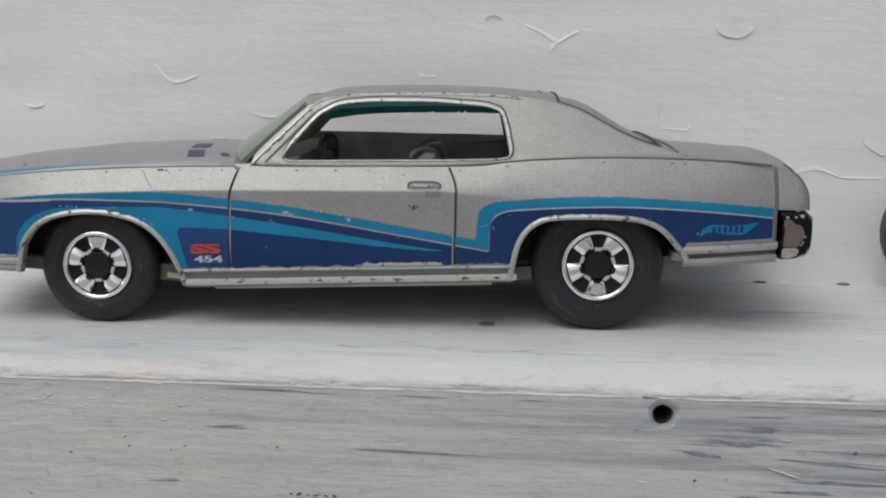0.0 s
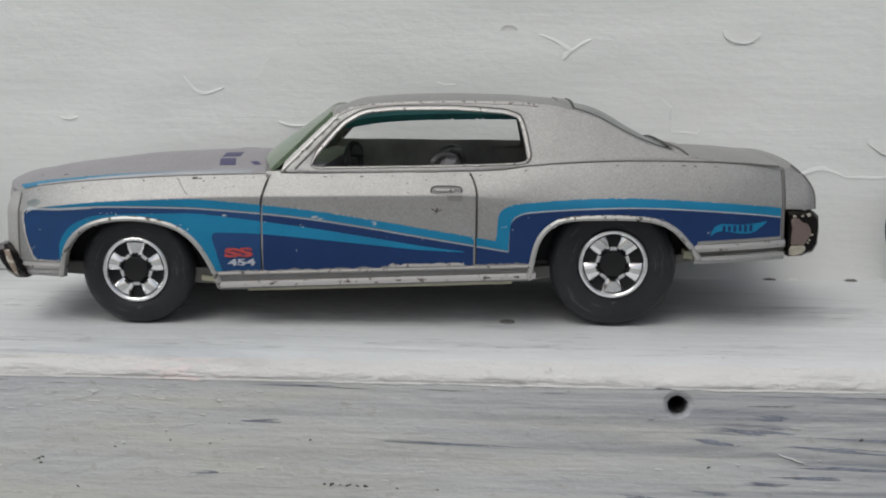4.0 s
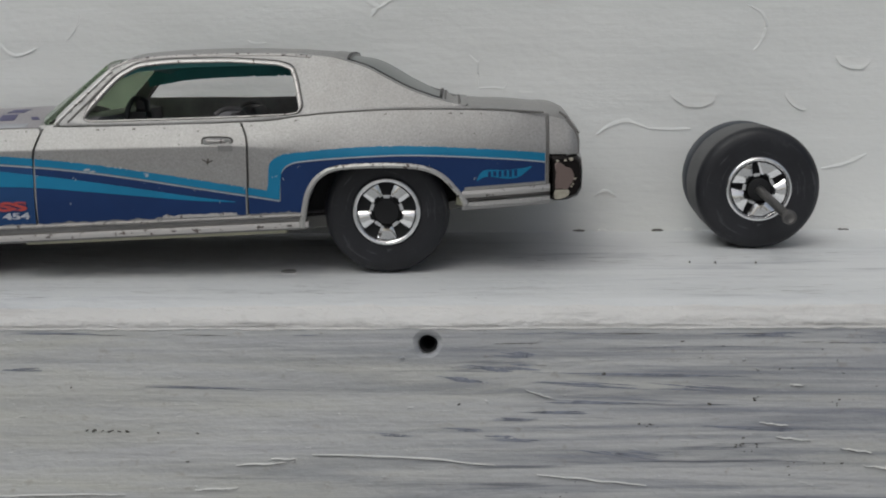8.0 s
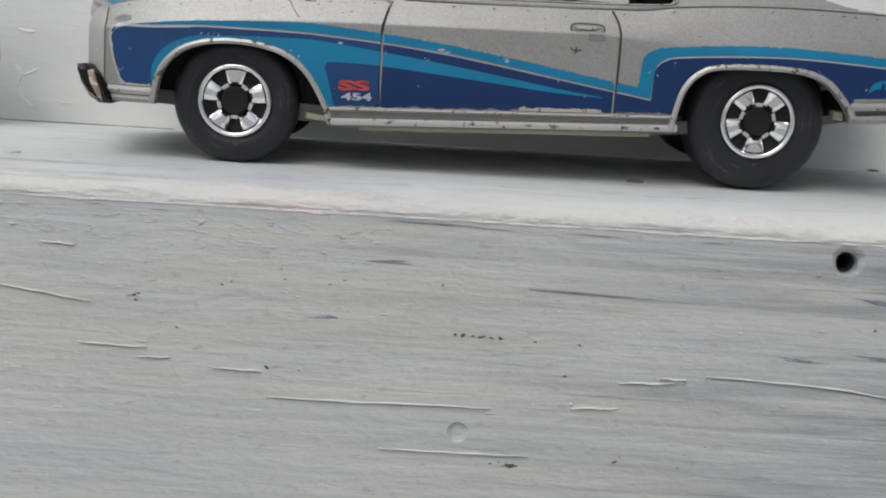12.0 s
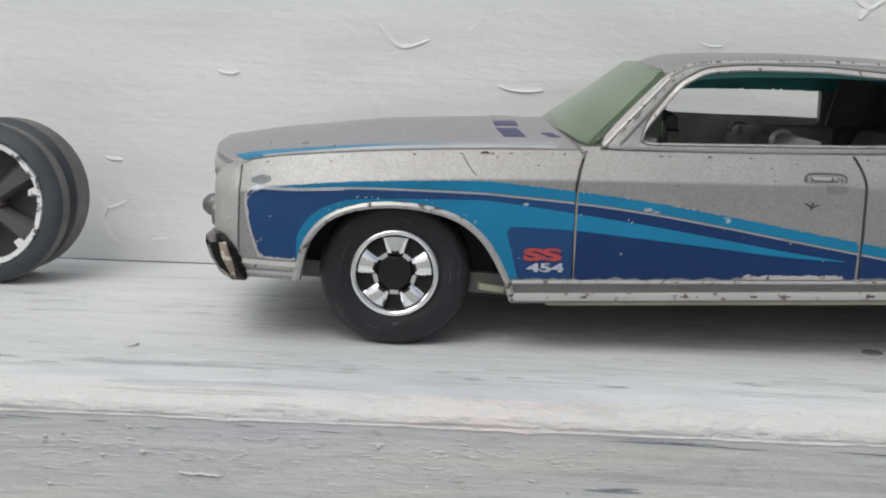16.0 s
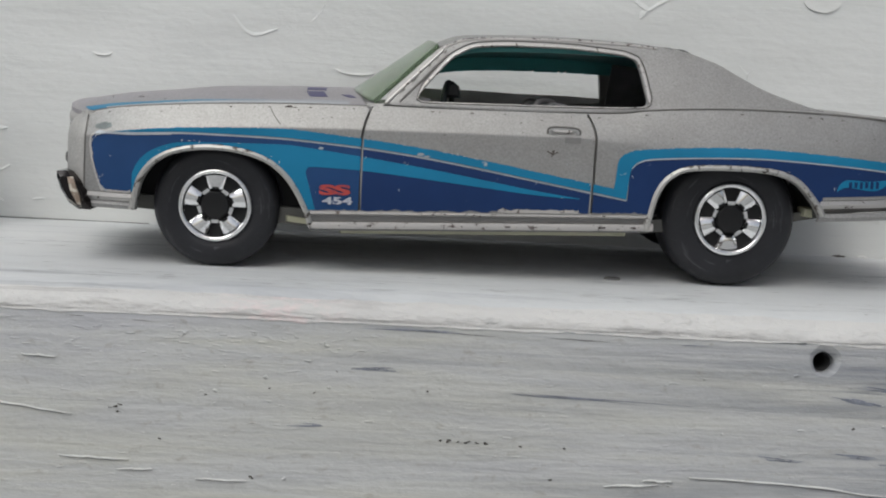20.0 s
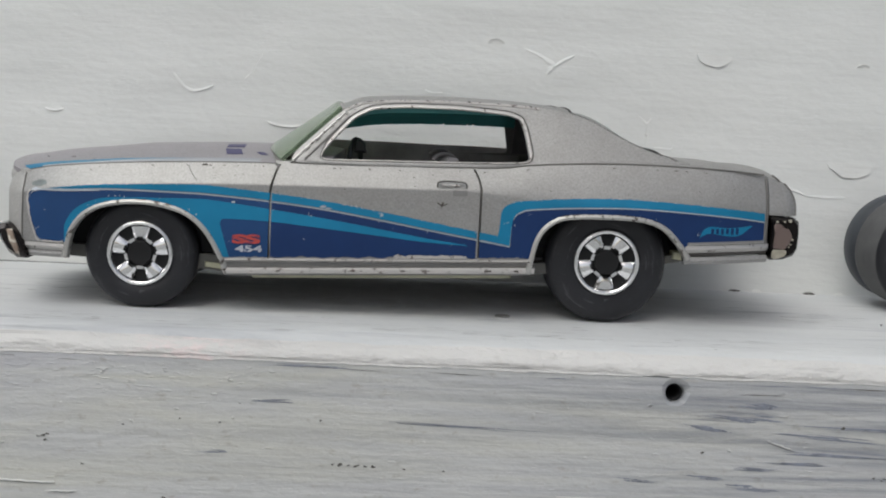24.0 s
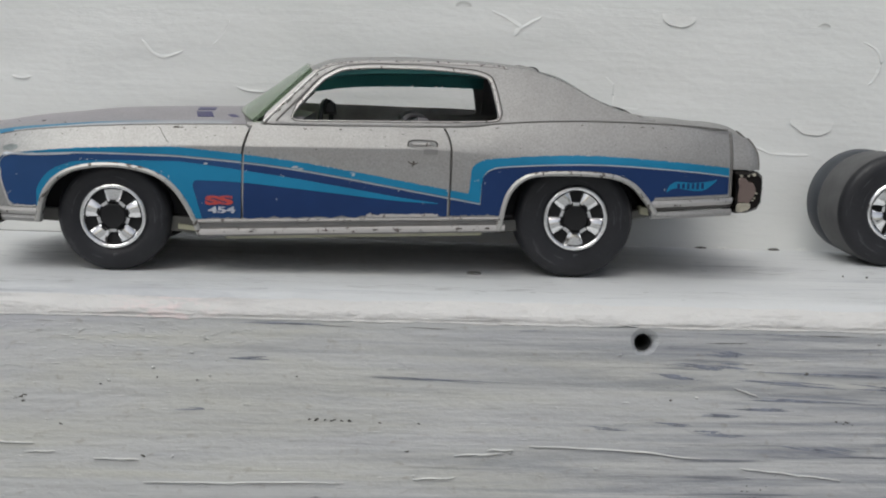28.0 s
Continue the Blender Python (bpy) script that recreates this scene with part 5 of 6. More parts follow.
def car_wheel(x, y, z, r, width, rim_r, turn, side):
    w = revolve("wheel", tyre_profile(r, width, rim_r * 0.98), TYRE, car, "black plastic tyre", 64)
    w.matrix_local = pose(x * U, y * U, z * U, 0, 0, 0 if side < 0 else 180)
    if side < 0:
        wheel_face(w, rim_r, turn)
    else:
        revolve("rim_back", [(0.001, 0.03), (rim_r, 0.03), (rim_r, 0.08), (0.001, 0.08)], HUB_BLACK, w, "black wheel recess", 24)


FRONT_Z, REAR_Z = 0.368, 0.480
car_wheel(-2.63, -1.22, FRONT_Z, 0.553, 0.34, 0.325, math.radians(90), -1)
car_wheel(1.985, -1.17, REAR_Z, 0.615, 0.44, 0.335, math.radians(-90), -1)
car_wheel(-2.63, 1.22, FRONT_Z, 0.54, 0.34, 0.325, math.radians(90), 1)
car_wheel(2.03, 1.17, REAR_Z + 0.035, 0.58, 0.44, 0.335, math.radians(-90), 1)
for x, z in ((-2.63, FRONT_Z + 0.02), (2.00, REAR_Z + 0.02)):
    tube("axle", [(x, y, z) for y in (-1.1, 0, 1.1)], 0.06, AXLE_STEEL, car, "dark steel axle")

# chips of paint knocked off along the edges
rng = random.Random(4)


def chips():
    verts, faces = [], []

    def chip(c, u, w, size):
        b = len(verts)
        n = rng.randint(5, 7)
        for k in range(n):
            a = 2 * math.pi * k / n
            q = c + u * (size * rng.uniform(0.6, 1.5) * math.cos(a)) + w * (size * 0.45 * rng.uniform(0.6, 1.2) * math.sin(a))
            verts.append(tuple(q))
        faces.append(tuple(range(b, b + n)))

    def along(pts, count, lo, hi):
        for _ in range(count):
            i = rng.randrange(len(pts) - 1)
            a, b = Vector(pts[i]), Vector(pts[i + 1])
            c = a.lerp(b, rng.random())
            chip(c, (b - a).normalized(), Vector((0, 0.25, 1)).normalized(), rng.uniform(lo, hi))

    rail = [(x, -(house_y(z) + 0.031), z - 0.008) for x, z in sorted([tuple(p) for p in outer_loop if p[1] > 1.86 and p[0] < 1.3])]
    along(rail, 26, 0.005, 0.016)
    win = [(x, -(house_y(z) + 0.029), z) for x, z in inner_loop]
    along(win, 20, 0.005, 0.02)
    along([(-1.15 + 0.485 * t, -(house_y(1.345 + 0.49 * t) + 0.027), 1.345 + 0.49 * t) for t in np.linspace(0, 1, 9)], 12, 0.008, 0.025)
    along([(x, flank_y(x, 0.3) - 0.0135, 0.250 + (x + 1.81) * 0.044) for x in np.linspace(-1.7, 1.15, 20)], 9, 0.008, 0.030)
    along([(x, flank_y(x, 0.34) - 0.0145, 0.364 + (x + 1.81) * 0.04) for x in np.linspace(-1.7, 1.15, 20)], 6, 0.005, 0.022)
    for keys in (ARCH_F, ARCH_R):
        edge = spline(keys, 7)
        along([(x + 0.0 * z, flank_y(x, z + 0.05) - 0.011, z + 0.047) for x, z in edge[6:-10]], 34, 0.005, 0.018)
    along([(x, flank_y(x, shoulder(x) - 0.03) - 0.002, shoulder(x) - 0.03) for x in np.linspace(-3.6, 3.4, 60)], 26, 0.006, 0.018)
    for _ in range(40):
        x, z = rng.uniform(-3.6, 3.4), rng.uniform(1.04, 1.28)
        chip(Vector((x, flank_y(x, z) - 0.0025, z)), Vector((1, 0, 0)), Vector((0, 0, 1)), rng.uniform(0.004, 0.011))
    chip(Vector((-2.02, flank_y(-2.02, 1.262) - 0.003, 1.262)), Vector((1, 0, 0)), Vector((0, 0, 1)), 0.035)
    chip(Vector((0.30, flank_y(0.30, 0.995) - 0.003, 0.995)), Vector((0.3, 0, 1)), Vector((1, 0, -0.3)), 0.028)
    build("paint_chip", verts, faces, CHIP, car, "small dark chips in the paint", smooth=False)["kind"] = "stuff"
    verts.clear(), faces.clear()
    for _ in range(26):
        x = rng.uniform(-3.4, 3.4)
        z = rng.uniform(low_edge(x) + 0.06, 0.95)
        chip(Vector((x, flank_y(x, z) - 0.0095, z)), Vector((rng.uniform(-1, 1), 0, 1)).normalized(), Vector((1, 0, 0)), rng.uniform(0.006, 0.014))
    for x, z, s in ((-1.72, 0.925, 0.03), (-0.85, 0.92, 0.035), (-0.80, 0.905, 0.025)):
        chip(Vector((x, flank_y(x, z) - 0.0095, z)), Vector((1, 0, 0.1)), Vector((0, 0, 1)), s)
    along([(x, flank_y(x, z) - 0.0095, z) for x, z in ((-3.56, 0.46), (-3.61, 0.50), (-3.65, 0.61), (-3.68, 0.74), (-3.69, 0.88), (-3.65, 0.93), (-3.58, 0.95))], 46, 0.006, 0.020)
    along([(x, flank_y(x, cyan_top(x)) - 0.0095, cyan_top(x)) for x in np.linspace(-3.45, 0.6, 40)], 60, 0.003, 0.010)
    along([(x, flank_y(x, rear_top(x)) - 0.0095, rear_top(x)) for x in np.linspace(0.9, 3.45, 40)], 34, 0.004, 0.012)
    along([(x, flank_y(x, z + 0.10) - 0.0095, z + 0.085) for x, z in spline(ARCH_F, 7)[6:-10]], 7, 0.005, 0.010)
    build("stripe_chip", verts, faces, PINSTRIPE, car, "bare silver nicks in the stripes", smooth=False)["kind"] = "stuff"


chips()
tube("fender_scratch", [(x, flank_y(x, z) - 0.001, z) for x, z in spline([(-2.172, 1.245), (-2.14, 1.19), (-2.105, 1.145), (-2.076, 1.113)], 4)], 0.004, GROOVE, car, "fine scratch in the fender")
outline = [(-3.60 + 0.075 * c * (1 + 0.3 * noise.noise(Vector((c * 3, sn * 3, 1)))), 1.012 + 0.030 * sn * (1 + 0.5 * noise.noise(Vector((c * 3, sn * 3, 5)))) + 0.010 * c) for c, sn in [(math.cos(i * math.pi / 10), math.sin(i * math.pi / 10)) for i in range(20)]]
build("fender_chip", [(x, flank_y(x, z) - 0.003, z) for x, z in outline] + [(x, flank_y(x, z) + 0.004, z) for x, z in outline], [tuple(range(20))] + [(i, (i + 1) % 20, 20 + (i + 1) % 20, 20 + i) for i in range(20)], WORN_GREEN, car, "grey-green chip in the fender paint", smooth=False)
tube("door_nick", [(x, flank_y(x, z) - 0.002, z) for x, z in ((0.25, 1.012), (0.30, 0.985), (0.345, 1.005))], 0.006, CHIP, car, "small v-shaped nick in the door")


# ---- loose wheel sets on the ledge, against the wall ----
def wheel_set(x, y, z, r, spans, mats, label, hole=0.32, back_r=None, up=0.0, turn=(0, 0, 0)):
    root = tagged(empty("toy_wheel_set", pose(x * U, y * U, z * U, *turn)), label, "toy wheels", "loose wheel sets")
    ob = []
    for k, (a, b) in enumerate(spans):
        rr = back_r if k and back_r else r
        t = revolve("tyre", [(p, q + a) for p, q in tyre_profile(rr, b - a, hole if k == 0 else rr * 0.5)], mats[k], root, "", 64, (0, 0, up * k))
        ob.append(t)
    return root, ob


right, tyres = wheel_set(6.16, 2.30, ground_at(6.16, 2.42) + 0.647, 0.645, ((0.0, 0.80), (0.85, 1.20)), (TYRE, OLD_TYRE), "pair of black toy wheels with chrome spokes on a steel axle", 0.32, 0.638, 0.005, (4.2, 0, -2.2))
wheel_face(tyres[0], 0.345, math.radians(64), False, 1.22)
tread = revolve("tread", [(0.6455, 0.085), (0.6475, 0.10), (0.6475, 0.69), (0.6455, 0.705), (0.63, 0.705), (0.63, 0.085)], GREY_TREAD, tyres[0], "grey tread", 64)
revolve("rim_disc", [(0.001, 0.05), (0.33, 0.05), (0.33, 0.3), (0.001, 0.3)], HUB_BLACK, tyres[0], "black rim recess", 32)
loft("hub", [[(r * math.cos(a), y, r * math.sin(a)) for a in np.linspace(0, 2 * math.pi, 17)[:-1]] for r, y in ((0.12, 0.05), (0.12, -0.01), (0.075, -0.03))], HUB_BLACK, tyres[0], "black hub")
AXLE_END = Vector((0.125, -0.80, -0.165))
axle = tube("axle", [Vector((0.0, 0.3, 0.0)), Vector((0.0, 0.0, 0.0)), AXLE_END * 0.5, AXLE_END], 0.045, AXLE_STEEL, right, "grey steel axle stub", sides=14)
loft("axle_end", [[tuple(AXLE_END + Vector((r * math.cos(a), -d, r * math.sin(a)))) for a in np.linspace(0, 2 * math.pi, 17)[:-1]] for r, d in ((0.055, 0.0), (0.072, 0.005), (0.072, 0.05), (0.05, 0.056), (0.03, 0.045))], AXLE_STEEL, axle, "flattened axle end")

left, tyres = wheel_set(-5.95, 2.42, ground_at(-5.95, 2.55) + 0.697, 0.695, ((0.0, 0.27), (0.34, 0.74)), (OLD_TYRE, OLD_TYRE), "pair of faded grey toy wheels showing a hollow worn rim", 0.535, 0.70, 0.04)
t0 = tyres[0]
DULL = plain("dull_spoke", (0.08, 0.081, 0.085), 0.6)
PALE_TREAD = plain("pale_tyre_tread", (0.155, 0.15, 0.145), 0.75, 0, 0.3, 3.0)
FLAKED = worn_chrome("flaked_chrome", (0.86, 0.86, 0.86), (0.12, 0.12, 0.13), 0.56, 0.35, 0.35, 7.0)
WELL = plain("dusty_rim_well", (0.075, 0.071, 0.068), 0.75)
for t, y0, y1, r in ((tyres[0], 0.075, 0.215, 0.695), (tyres[1], 0.40, 0.68, 0.70)):
    revolve("tread", [(r + 0.0005, y0), (r + 0.0025, y0 + 0.015), (r + 0.0025, y1 - 0.015), (r + 0.0005, y1), (r - 0.02, y1), (r - 0.02, y0)], PALE_TREAD, t, "grey tread", 64, (0, 0, 0.04 if t is tyres[1] else 0))
revolve("rim_well", [(0.49, 0.03), (0.51, 0.03), (0.52, 0.26), (0.001, 0.26), (0.001, 0.24), (0.48, 0.24)], WELL, t0, "dusty dark hollow rim", 48)
n = 60
loops = []
for k in range(n + 1):
    a = 2 * math.pi * k / n
    wob = 0.018 * noise.noise(Vector((math.cos(a) * 4, math.sin(a) * 4, 1)))
    ri, ro = 0.487 + wob, 0.545 + 0.5 * wob
    loops.append([(r * math.cos(a), y, r * math.sin(a)) for r, y in ((ri, 0.02), (ri + 0.01, -0.008), (ro - 0.008, -0.010), (ro, 0.015))])
loft("chrome_ring", loops, FLAKED, t0, "flaked chrome ring", cap=False)
for a in (0.25, 1.45, -0.75, 2.5, -2.2):
    loft("chrome_tab", [[(r * math.cos(a + da), y, r * math.sin(a + da)) for r, da in ((0.43, -0.07), (0.52, -0.09), (0.53, 0.09), (0.44, 0.06))] for y in (0.01, -0.012)], FLAKED, t0, "worn chrome tab")
for k in range(5):
    a = math.radians(90 + 72 * k + 20)
    loft("inner_spoke", [[(r * math.cos(a + da), y, r * math.sin(a + da)) for da, y in ((-w, 0.12), (-w * 0.6, 0.07), (w * 0.6, 0.07), (w, 0.12), (w, 0.26), (-w, 0.23))] for r, w in ((0.12, 0.6), (0.28, 0.28), (0.48, 0.24))], DULL, t0)
loft("hub", [[(r * math.cos(a), y, r * math.sin(a)) for a in np.linspace(0, 2 * math.pi, 7)[:-1]] for r, y in ((0.17, 0.2), (0.16, 0.06), (0.07, 0.045))], RUST, t0, "rusty brown hub")


# ---- flaking paint on the wall ----
def flake(x, z, w, h, turn, lift):
    """A curl of paint: a part-round scale hinged at its straight side, its round rim standing off the wall."""
    rows = []
    for i in range(9):
        s = i / 8
        row = []
        for j in range(17):
            a = -math.pi + math.pi * j / 16
            jag = 1 + 0.10 * noise.noise(Vector((x * 5 + j * 0.6, z * 5, 3)))
            px, pz = s * w / 2 * math.cos(a) * jag, s * h * math.sin(a) * jag
            c, n2 = math.cos(turn), math.sin(turn)
            edge = max(0.0, math.sin((j / 16) * math.pi)) ** 0.6
            fx, fz = x + c * px - n2 * pz, z + n2 * px + c * pz
            row.append((fx, wall_at(fx, fz) - 0.004 - lift * s**3 * edge, fz))
        rows.append(row)
    return shell("paint_flake", rows, (0, 0.008, 0), FLAKE_PAINT, wall)


# left end, furthest point and right end of each curl's rim, as (x, z)
FLAKES = [
    ((5.50, 1.72), (5.78, 1.52), (6.07, 1.70)), ((7.45, 2.12), (7.65, 1.96), (7.86, 2.08)), ((6.87, 1.69), (7.00, 1.50), (7.12, 1.50)), ((4.87, 0.43), (4.74, 0.50), (4.60, 0.45)),
    ((-1.54, 1.87), (-1.33, 1.81), (-1.10, 1.85)), ((-4.30, 1.91), (-4.19, 1.885), (-4.08, 1.91)),
    ((3.76, 2.98), (3.96, 2.82), (4.20, 2.95)), ((5.94, 2.90), (5.86, 2.93), (5.78, 2.90)), ((1.36, 2.97), (1.26, 3.03), (1.15, 2.97)),
]
for (xa, za), (xm, zm), (xb, zb) in FLAKES:
    cx, cz = (xa + xb) / 2, (za + zb) / 2
    turn = math.atan2(zb - za, xb - xa)
    deep = max(0.04, abs((xm - cx) * -math.sin(turn) + (zm - cz) * math.cos(turn)))
    flake(cx, cz, math.hypot(xb - xa, zb - za), deep, turn, 0.015)


# ---- cracks, slivers, specks on the boards ----
def sliver(x, z, length, tall, turn, mat, parent, name, proud=0.012, bow=0.0, y=FACE, wander=0.2):
    """A thin tapering lift of paint or a worn streak along the grain."""
    c, s = math.cos(turn), math.sin(turn)
    rows = []
    for i in range(15):
        t = i / 14
        half = tall / 2 * (math.sin(math.pi * min(1, max(0.02, t))) ** 0.8) * (0.75 + 0.8 * noise.noise(Vector((x * 3 + i * 0.9, z * 4, 1))))
        px, pz = (t - 0.5) * length, bow * math.sin(math.pi * t) + wander * tall * noise.noise(Vector((x + i * 0.4, z, 8)))
        rows.append([(x + c * px - s * (pz + o * half), y - proud * k, z + s * px + c * (pz + o * half)) for o, k in ((-1, 1.0), (0, 0.9), (1, 0.15))])
    return shell(name, rows, (0, 0.004, 0), mat, parent)


def speck(x, z, size, y=FACE):
    """A small jagged fleck of soot."""
    own = random.Random(int(x * 1000) * 31 + int(z * 1000))
    k = 9
    long, lean = own.uniform(0.9, 1.9), own.uniform(-0.5, 0.5)
    pts = []
    for i in range(k):
        a = 2 * math.pi * i / k
        r = size * own.uniform(0.35, 1.35)
        pts.append((x + r * long * math.cos(a), z + r * 0.8 * math.sin(a) + lean * r * math.cos(a)))
    me = [(px, y - 0.005, pz) for px, pz in pts] + [(px, y + 0.003, pz) for px, pz in pts] + [(x, y - 0.009, z)]
    faces = [(i, (i + 1) % k, 2 * k) for i in range(k)] + [(i, (i + 1) % k, k + (i + 1) % k, k + i) for i in range(k)]
    return build("speck", me, faces, SOOT, sill, smooth=False)


# lifted threads of paint on the front board: x, z, length, turn
SLIVERS = [
    (2.56, -1.60, 1.60, -0.055), (1.31, -1.635, 0.46, 0.06), (1.51, -1.59, 0.23, 0.01), (0.90, -1.865, 0.38, 0.05), (3.745, -1.01, 0.24, -0.31), (4.20, -1.77, 0.95, -0.10),
    (5.92, -1.40, 0.30, -0.08), (6.45, -1.50, 0.27, -0.13), (6.67, -1.65, 0.30, -0.08), (5.94, -0.93, 0.12, -0.08), (-4.27, -1.125, 0.62, -0.06), (-3.55, -1.195, 0.82, -0.13),
    (-4.68, -1.305, 0.43, 0.01), (-4.72, -1.505, 0.51, 0.03), (-4.05, -1.555, 0.20, 0.0), (-3.41, -0.795, 0.27, -0.05), (-2.96, -1.59, 0.55, -0.03), (-2.63, -1.67, 0.26, 0.01),
    (-1.96, -1.73, 0.40, -0.02), (-0.82, -1.93, 1.80, 0.015), (-0.20, -2.30, 1.20, 0.01), (5.69, -2.06, 0.38, -0.17), (5.75, -1.27, 0.25, -0.10),
]
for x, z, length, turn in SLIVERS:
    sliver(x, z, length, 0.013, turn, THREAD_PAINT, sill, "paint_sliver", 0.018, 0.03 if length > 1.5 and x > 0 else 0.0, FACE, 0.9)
    # a dark strip paints the shade below each lifted thread
    sliver(x - 0.02 * length, z - 0.011, length * 0.9, 0.007, turn, GRIME_AND_SHADE, sill, "sliver_shade", 0.004, 0.03 if length > 1.5 and x > 0 else 0.0)
crowd = random.Random(9)
STREAKS = [
    (3.60, -0.67, 0.40, 0.05, -0.09), (3.46, -0.78, 0.60, 0.06, -0.06), (3.05, -0.87, 0.42, 0.045, -0.12), (4.80, -0.84, 1.70, 0.025, -0.03), (5.18, -0.96, 0.79, 0.03, -0.06),
    (0.80, -0.95, 1.40, 0.010, -0.04), (3.50, -1.23, 0.46, 0.03, -0.03), (3.51, -1.41, 0.40, 0.045, -0.05), (5.67, -0.49, 0.58, 0.03, -0.02), (4.50, -1.54, 0.78, 0.035, -0.14),
    (2.50, -1.37, 0.37, 0.03, -0.05), (3.08, -1.33, 0.38, 0.03, -0.06), (-0.75, -0.79, 0.35, 0.022, 0.0), (-0.45, -0.465, 0.75, 0.02, -0.01),
    (-1.28, -1.26, 0.27, 0.02, 0.0), (4.1, -0.93, 0.9, 0.035, -0.05), (4.4, -1.08, 1.1, 0.03, -0.03), (3.9, -1.17, 0.7, 0.03, -0.02), (5.6, -1.32, 0.8, 0.03, -0.05),
]
for x, z, length, tall, turn in STREAKS:
    for k in range(6):
        sliver(x + length * crowd.uniform(-0.28, 0.28), z + tall * crowd.uniform(-0.6, 0.6), length * crowd.uniform(0.3, 0.9), tall * crowd.uniform(0.2, 0.5), turn + crowd.uniform(-0.03, 0.03), WOOD_DARK, sill, "worn_streak", 0.003)
SPECKS = [(-2.80, -1.175, 0.020), (-2.765, -1.16, 0.014), (-2.785, -1.215, 0.016), (0.40, -1.36, 0.016), (0.75, -1.36, 0.015), (4.3, -0.83, 0.02), (-1.72, -1.70, 0.02), (-2.1, -1.05, 0.014), (-1.6, -0.98, 0.012),
          (0.65, -1.62, 0.016), (0.25, -2.38, 0.03), (3.05, -1.1, 0.014), (-2.45, -1.42, 0.014), (5.2, -1.1, 0.02), (4.6, -2.1, 0.03), (1.1, -2.3, 0.02)]
for cx, cz, count, spread in ((5.50, -1.47, 14, 0.07), (5.57, -1.05, 6, 0.05), (4.70, -1.285, 7, 0.05), (6.30, -1.08, 5, 0.06), (5.9, -1.62, 8, 0.25), (6.2, -0.75, 10, 0.4), (3.9, -1.95, 9, 0.14), (5.0, -0.62, 7, 0.2), (-1.0, -1.05, 6, 0.3), (-2.8, -1.19, 4, 0.06), (1.6, -2.2, 6, 0.3), (0.2, -2.38, 5, 0.06)):
    for _ in range(count):
        SPECKS.append((cx + crowd.gauss(0, spread), cz + crowd.gauss(0, spread * 0.35), crowd.uniform(0.004, 0.012)))
for x, z, s in SPECKS:
    speck(x, z, 0.8 * s)
for k in range(6):
    speck(-0.24 + k * 0.072, -1.338 - 0.002 * k, 0.012 + 0.005 * (k % 2))
# crusty lumps and short ridges of old paint on the board
v, f = [], []
for k in range(620):
    x = crowd.uniform(-5.5, 8.0)
    z = crowd.uniform(-2.4, -0.5)
    if k % 3 == 0:
        x, z = crowd.uniform(-5.2, -0.8), -0.5 - abs(crowd.gauss(0, 0.16))
    if math.hypot(x - HOLE[0], z - HOLE[1]) < 0.2 or math.hypot(x - DENT[0], z - DENT[1]) < 0.15:
        continue
    n, half, up = crowd.uniform(0.010, 0.06), crowd.uniform(0.004, 0.011), crowd.uniform(0.002, 0.008)
    if k % 23 == 0:
        n, half, up = crowd.uniform(0.018, 0.028), crowd.uniform(0.012, 0.018), 0.014
    lean = crowd.uniform(-0.12, 0.06)
    b = len(v)
    ring = [(math.cos(2 * math.pi * i / 9), math.sin(2 * math.pi * i / 9), crowd.uniform(0.6, 1.25)) for i in range(9)]
    for q, d in ((1.0, -0.003), (0.72, 0.7 * up), (0.35, up)):
        v += [(x + q * r * n * c, FACE - d, z + q * r * half * s + lean * q * r * n * c + 0.2 * half * (1 - q)) for c, s, r in ring]
    f += [(b + 9 * i + j, b + 9 * i + (j + 1) % 9, b + 9 * i + 9 + (j + 1) % 9, b + 9 * i + 9 + j) for i in range(2) for j in range(9)] + [tuple(range(b + 18, b + 27))]
build("paint_lump", v, f, BOARD_PAINT, sill, "crusty lumps of old paint")["kind"] = "stuff"
# thin dark dashes along the grain of the ledge top
v, f = [], []
for _ in range(300):
    x, y = crowd.uniform(-7, 8.5), crowd.choice((crowd.uniform(0.35, 2.4), crowd.gauss(1.9, 0.12), crowd.gauss(0.45, 0.08)))
    n, half = crowd.uniform(0.02, 0.15), crowd.uniform(0.003, 0.008)
    b = len(v)
    for px, py in ((-n, 0), (-n * 0.4, -half), (n * 0.5, -half * 0.7), (n, 0), (n * 0.3, half), (-n * 0.6, half * 0.6)):
        v.append((x + px, y + py, sill_z(y + py) + 0.011))
    f.append(tuple(range(b, b + 6)))
for _ in range(70):
    x, y = crowd.uniform(-7, 8.5), crowd.choice((crowd.uniform(0.28, 0.75), crowd.uniform(0.28, 2.6)))
    n, half = crowd.uniform(0.2, 0.9), crowd.uniform(0.0015, 0.0035)
    b = len(v)
    for k in range(9):
        px = n * (k / 4 - 1)
        py = y + 0.008 * noise.noise(Vector((x + px * 1.5, y, 3)))
        v += [(x + px, py - half * (1 - abs(k / 4 - 1)), sill_z(py) + 0.011), (x + px, py + half * (1 - abs(k / 4 - 1)), sill_z(py) + 0.011)]
    f += [(b + 2 * k, b + 2 * k + 2, b + 2 * k + 3, b + 2 * k + 1) for k in range(8)]
build("grain_dash", v, f, plain("ledge_grime", (0.35, 0.345, 0.34), 0.8, 0, 0.4, 5.0), sill, "thin dark dashes in the ledge paint", smooth=False)["kind"] = "stuff"
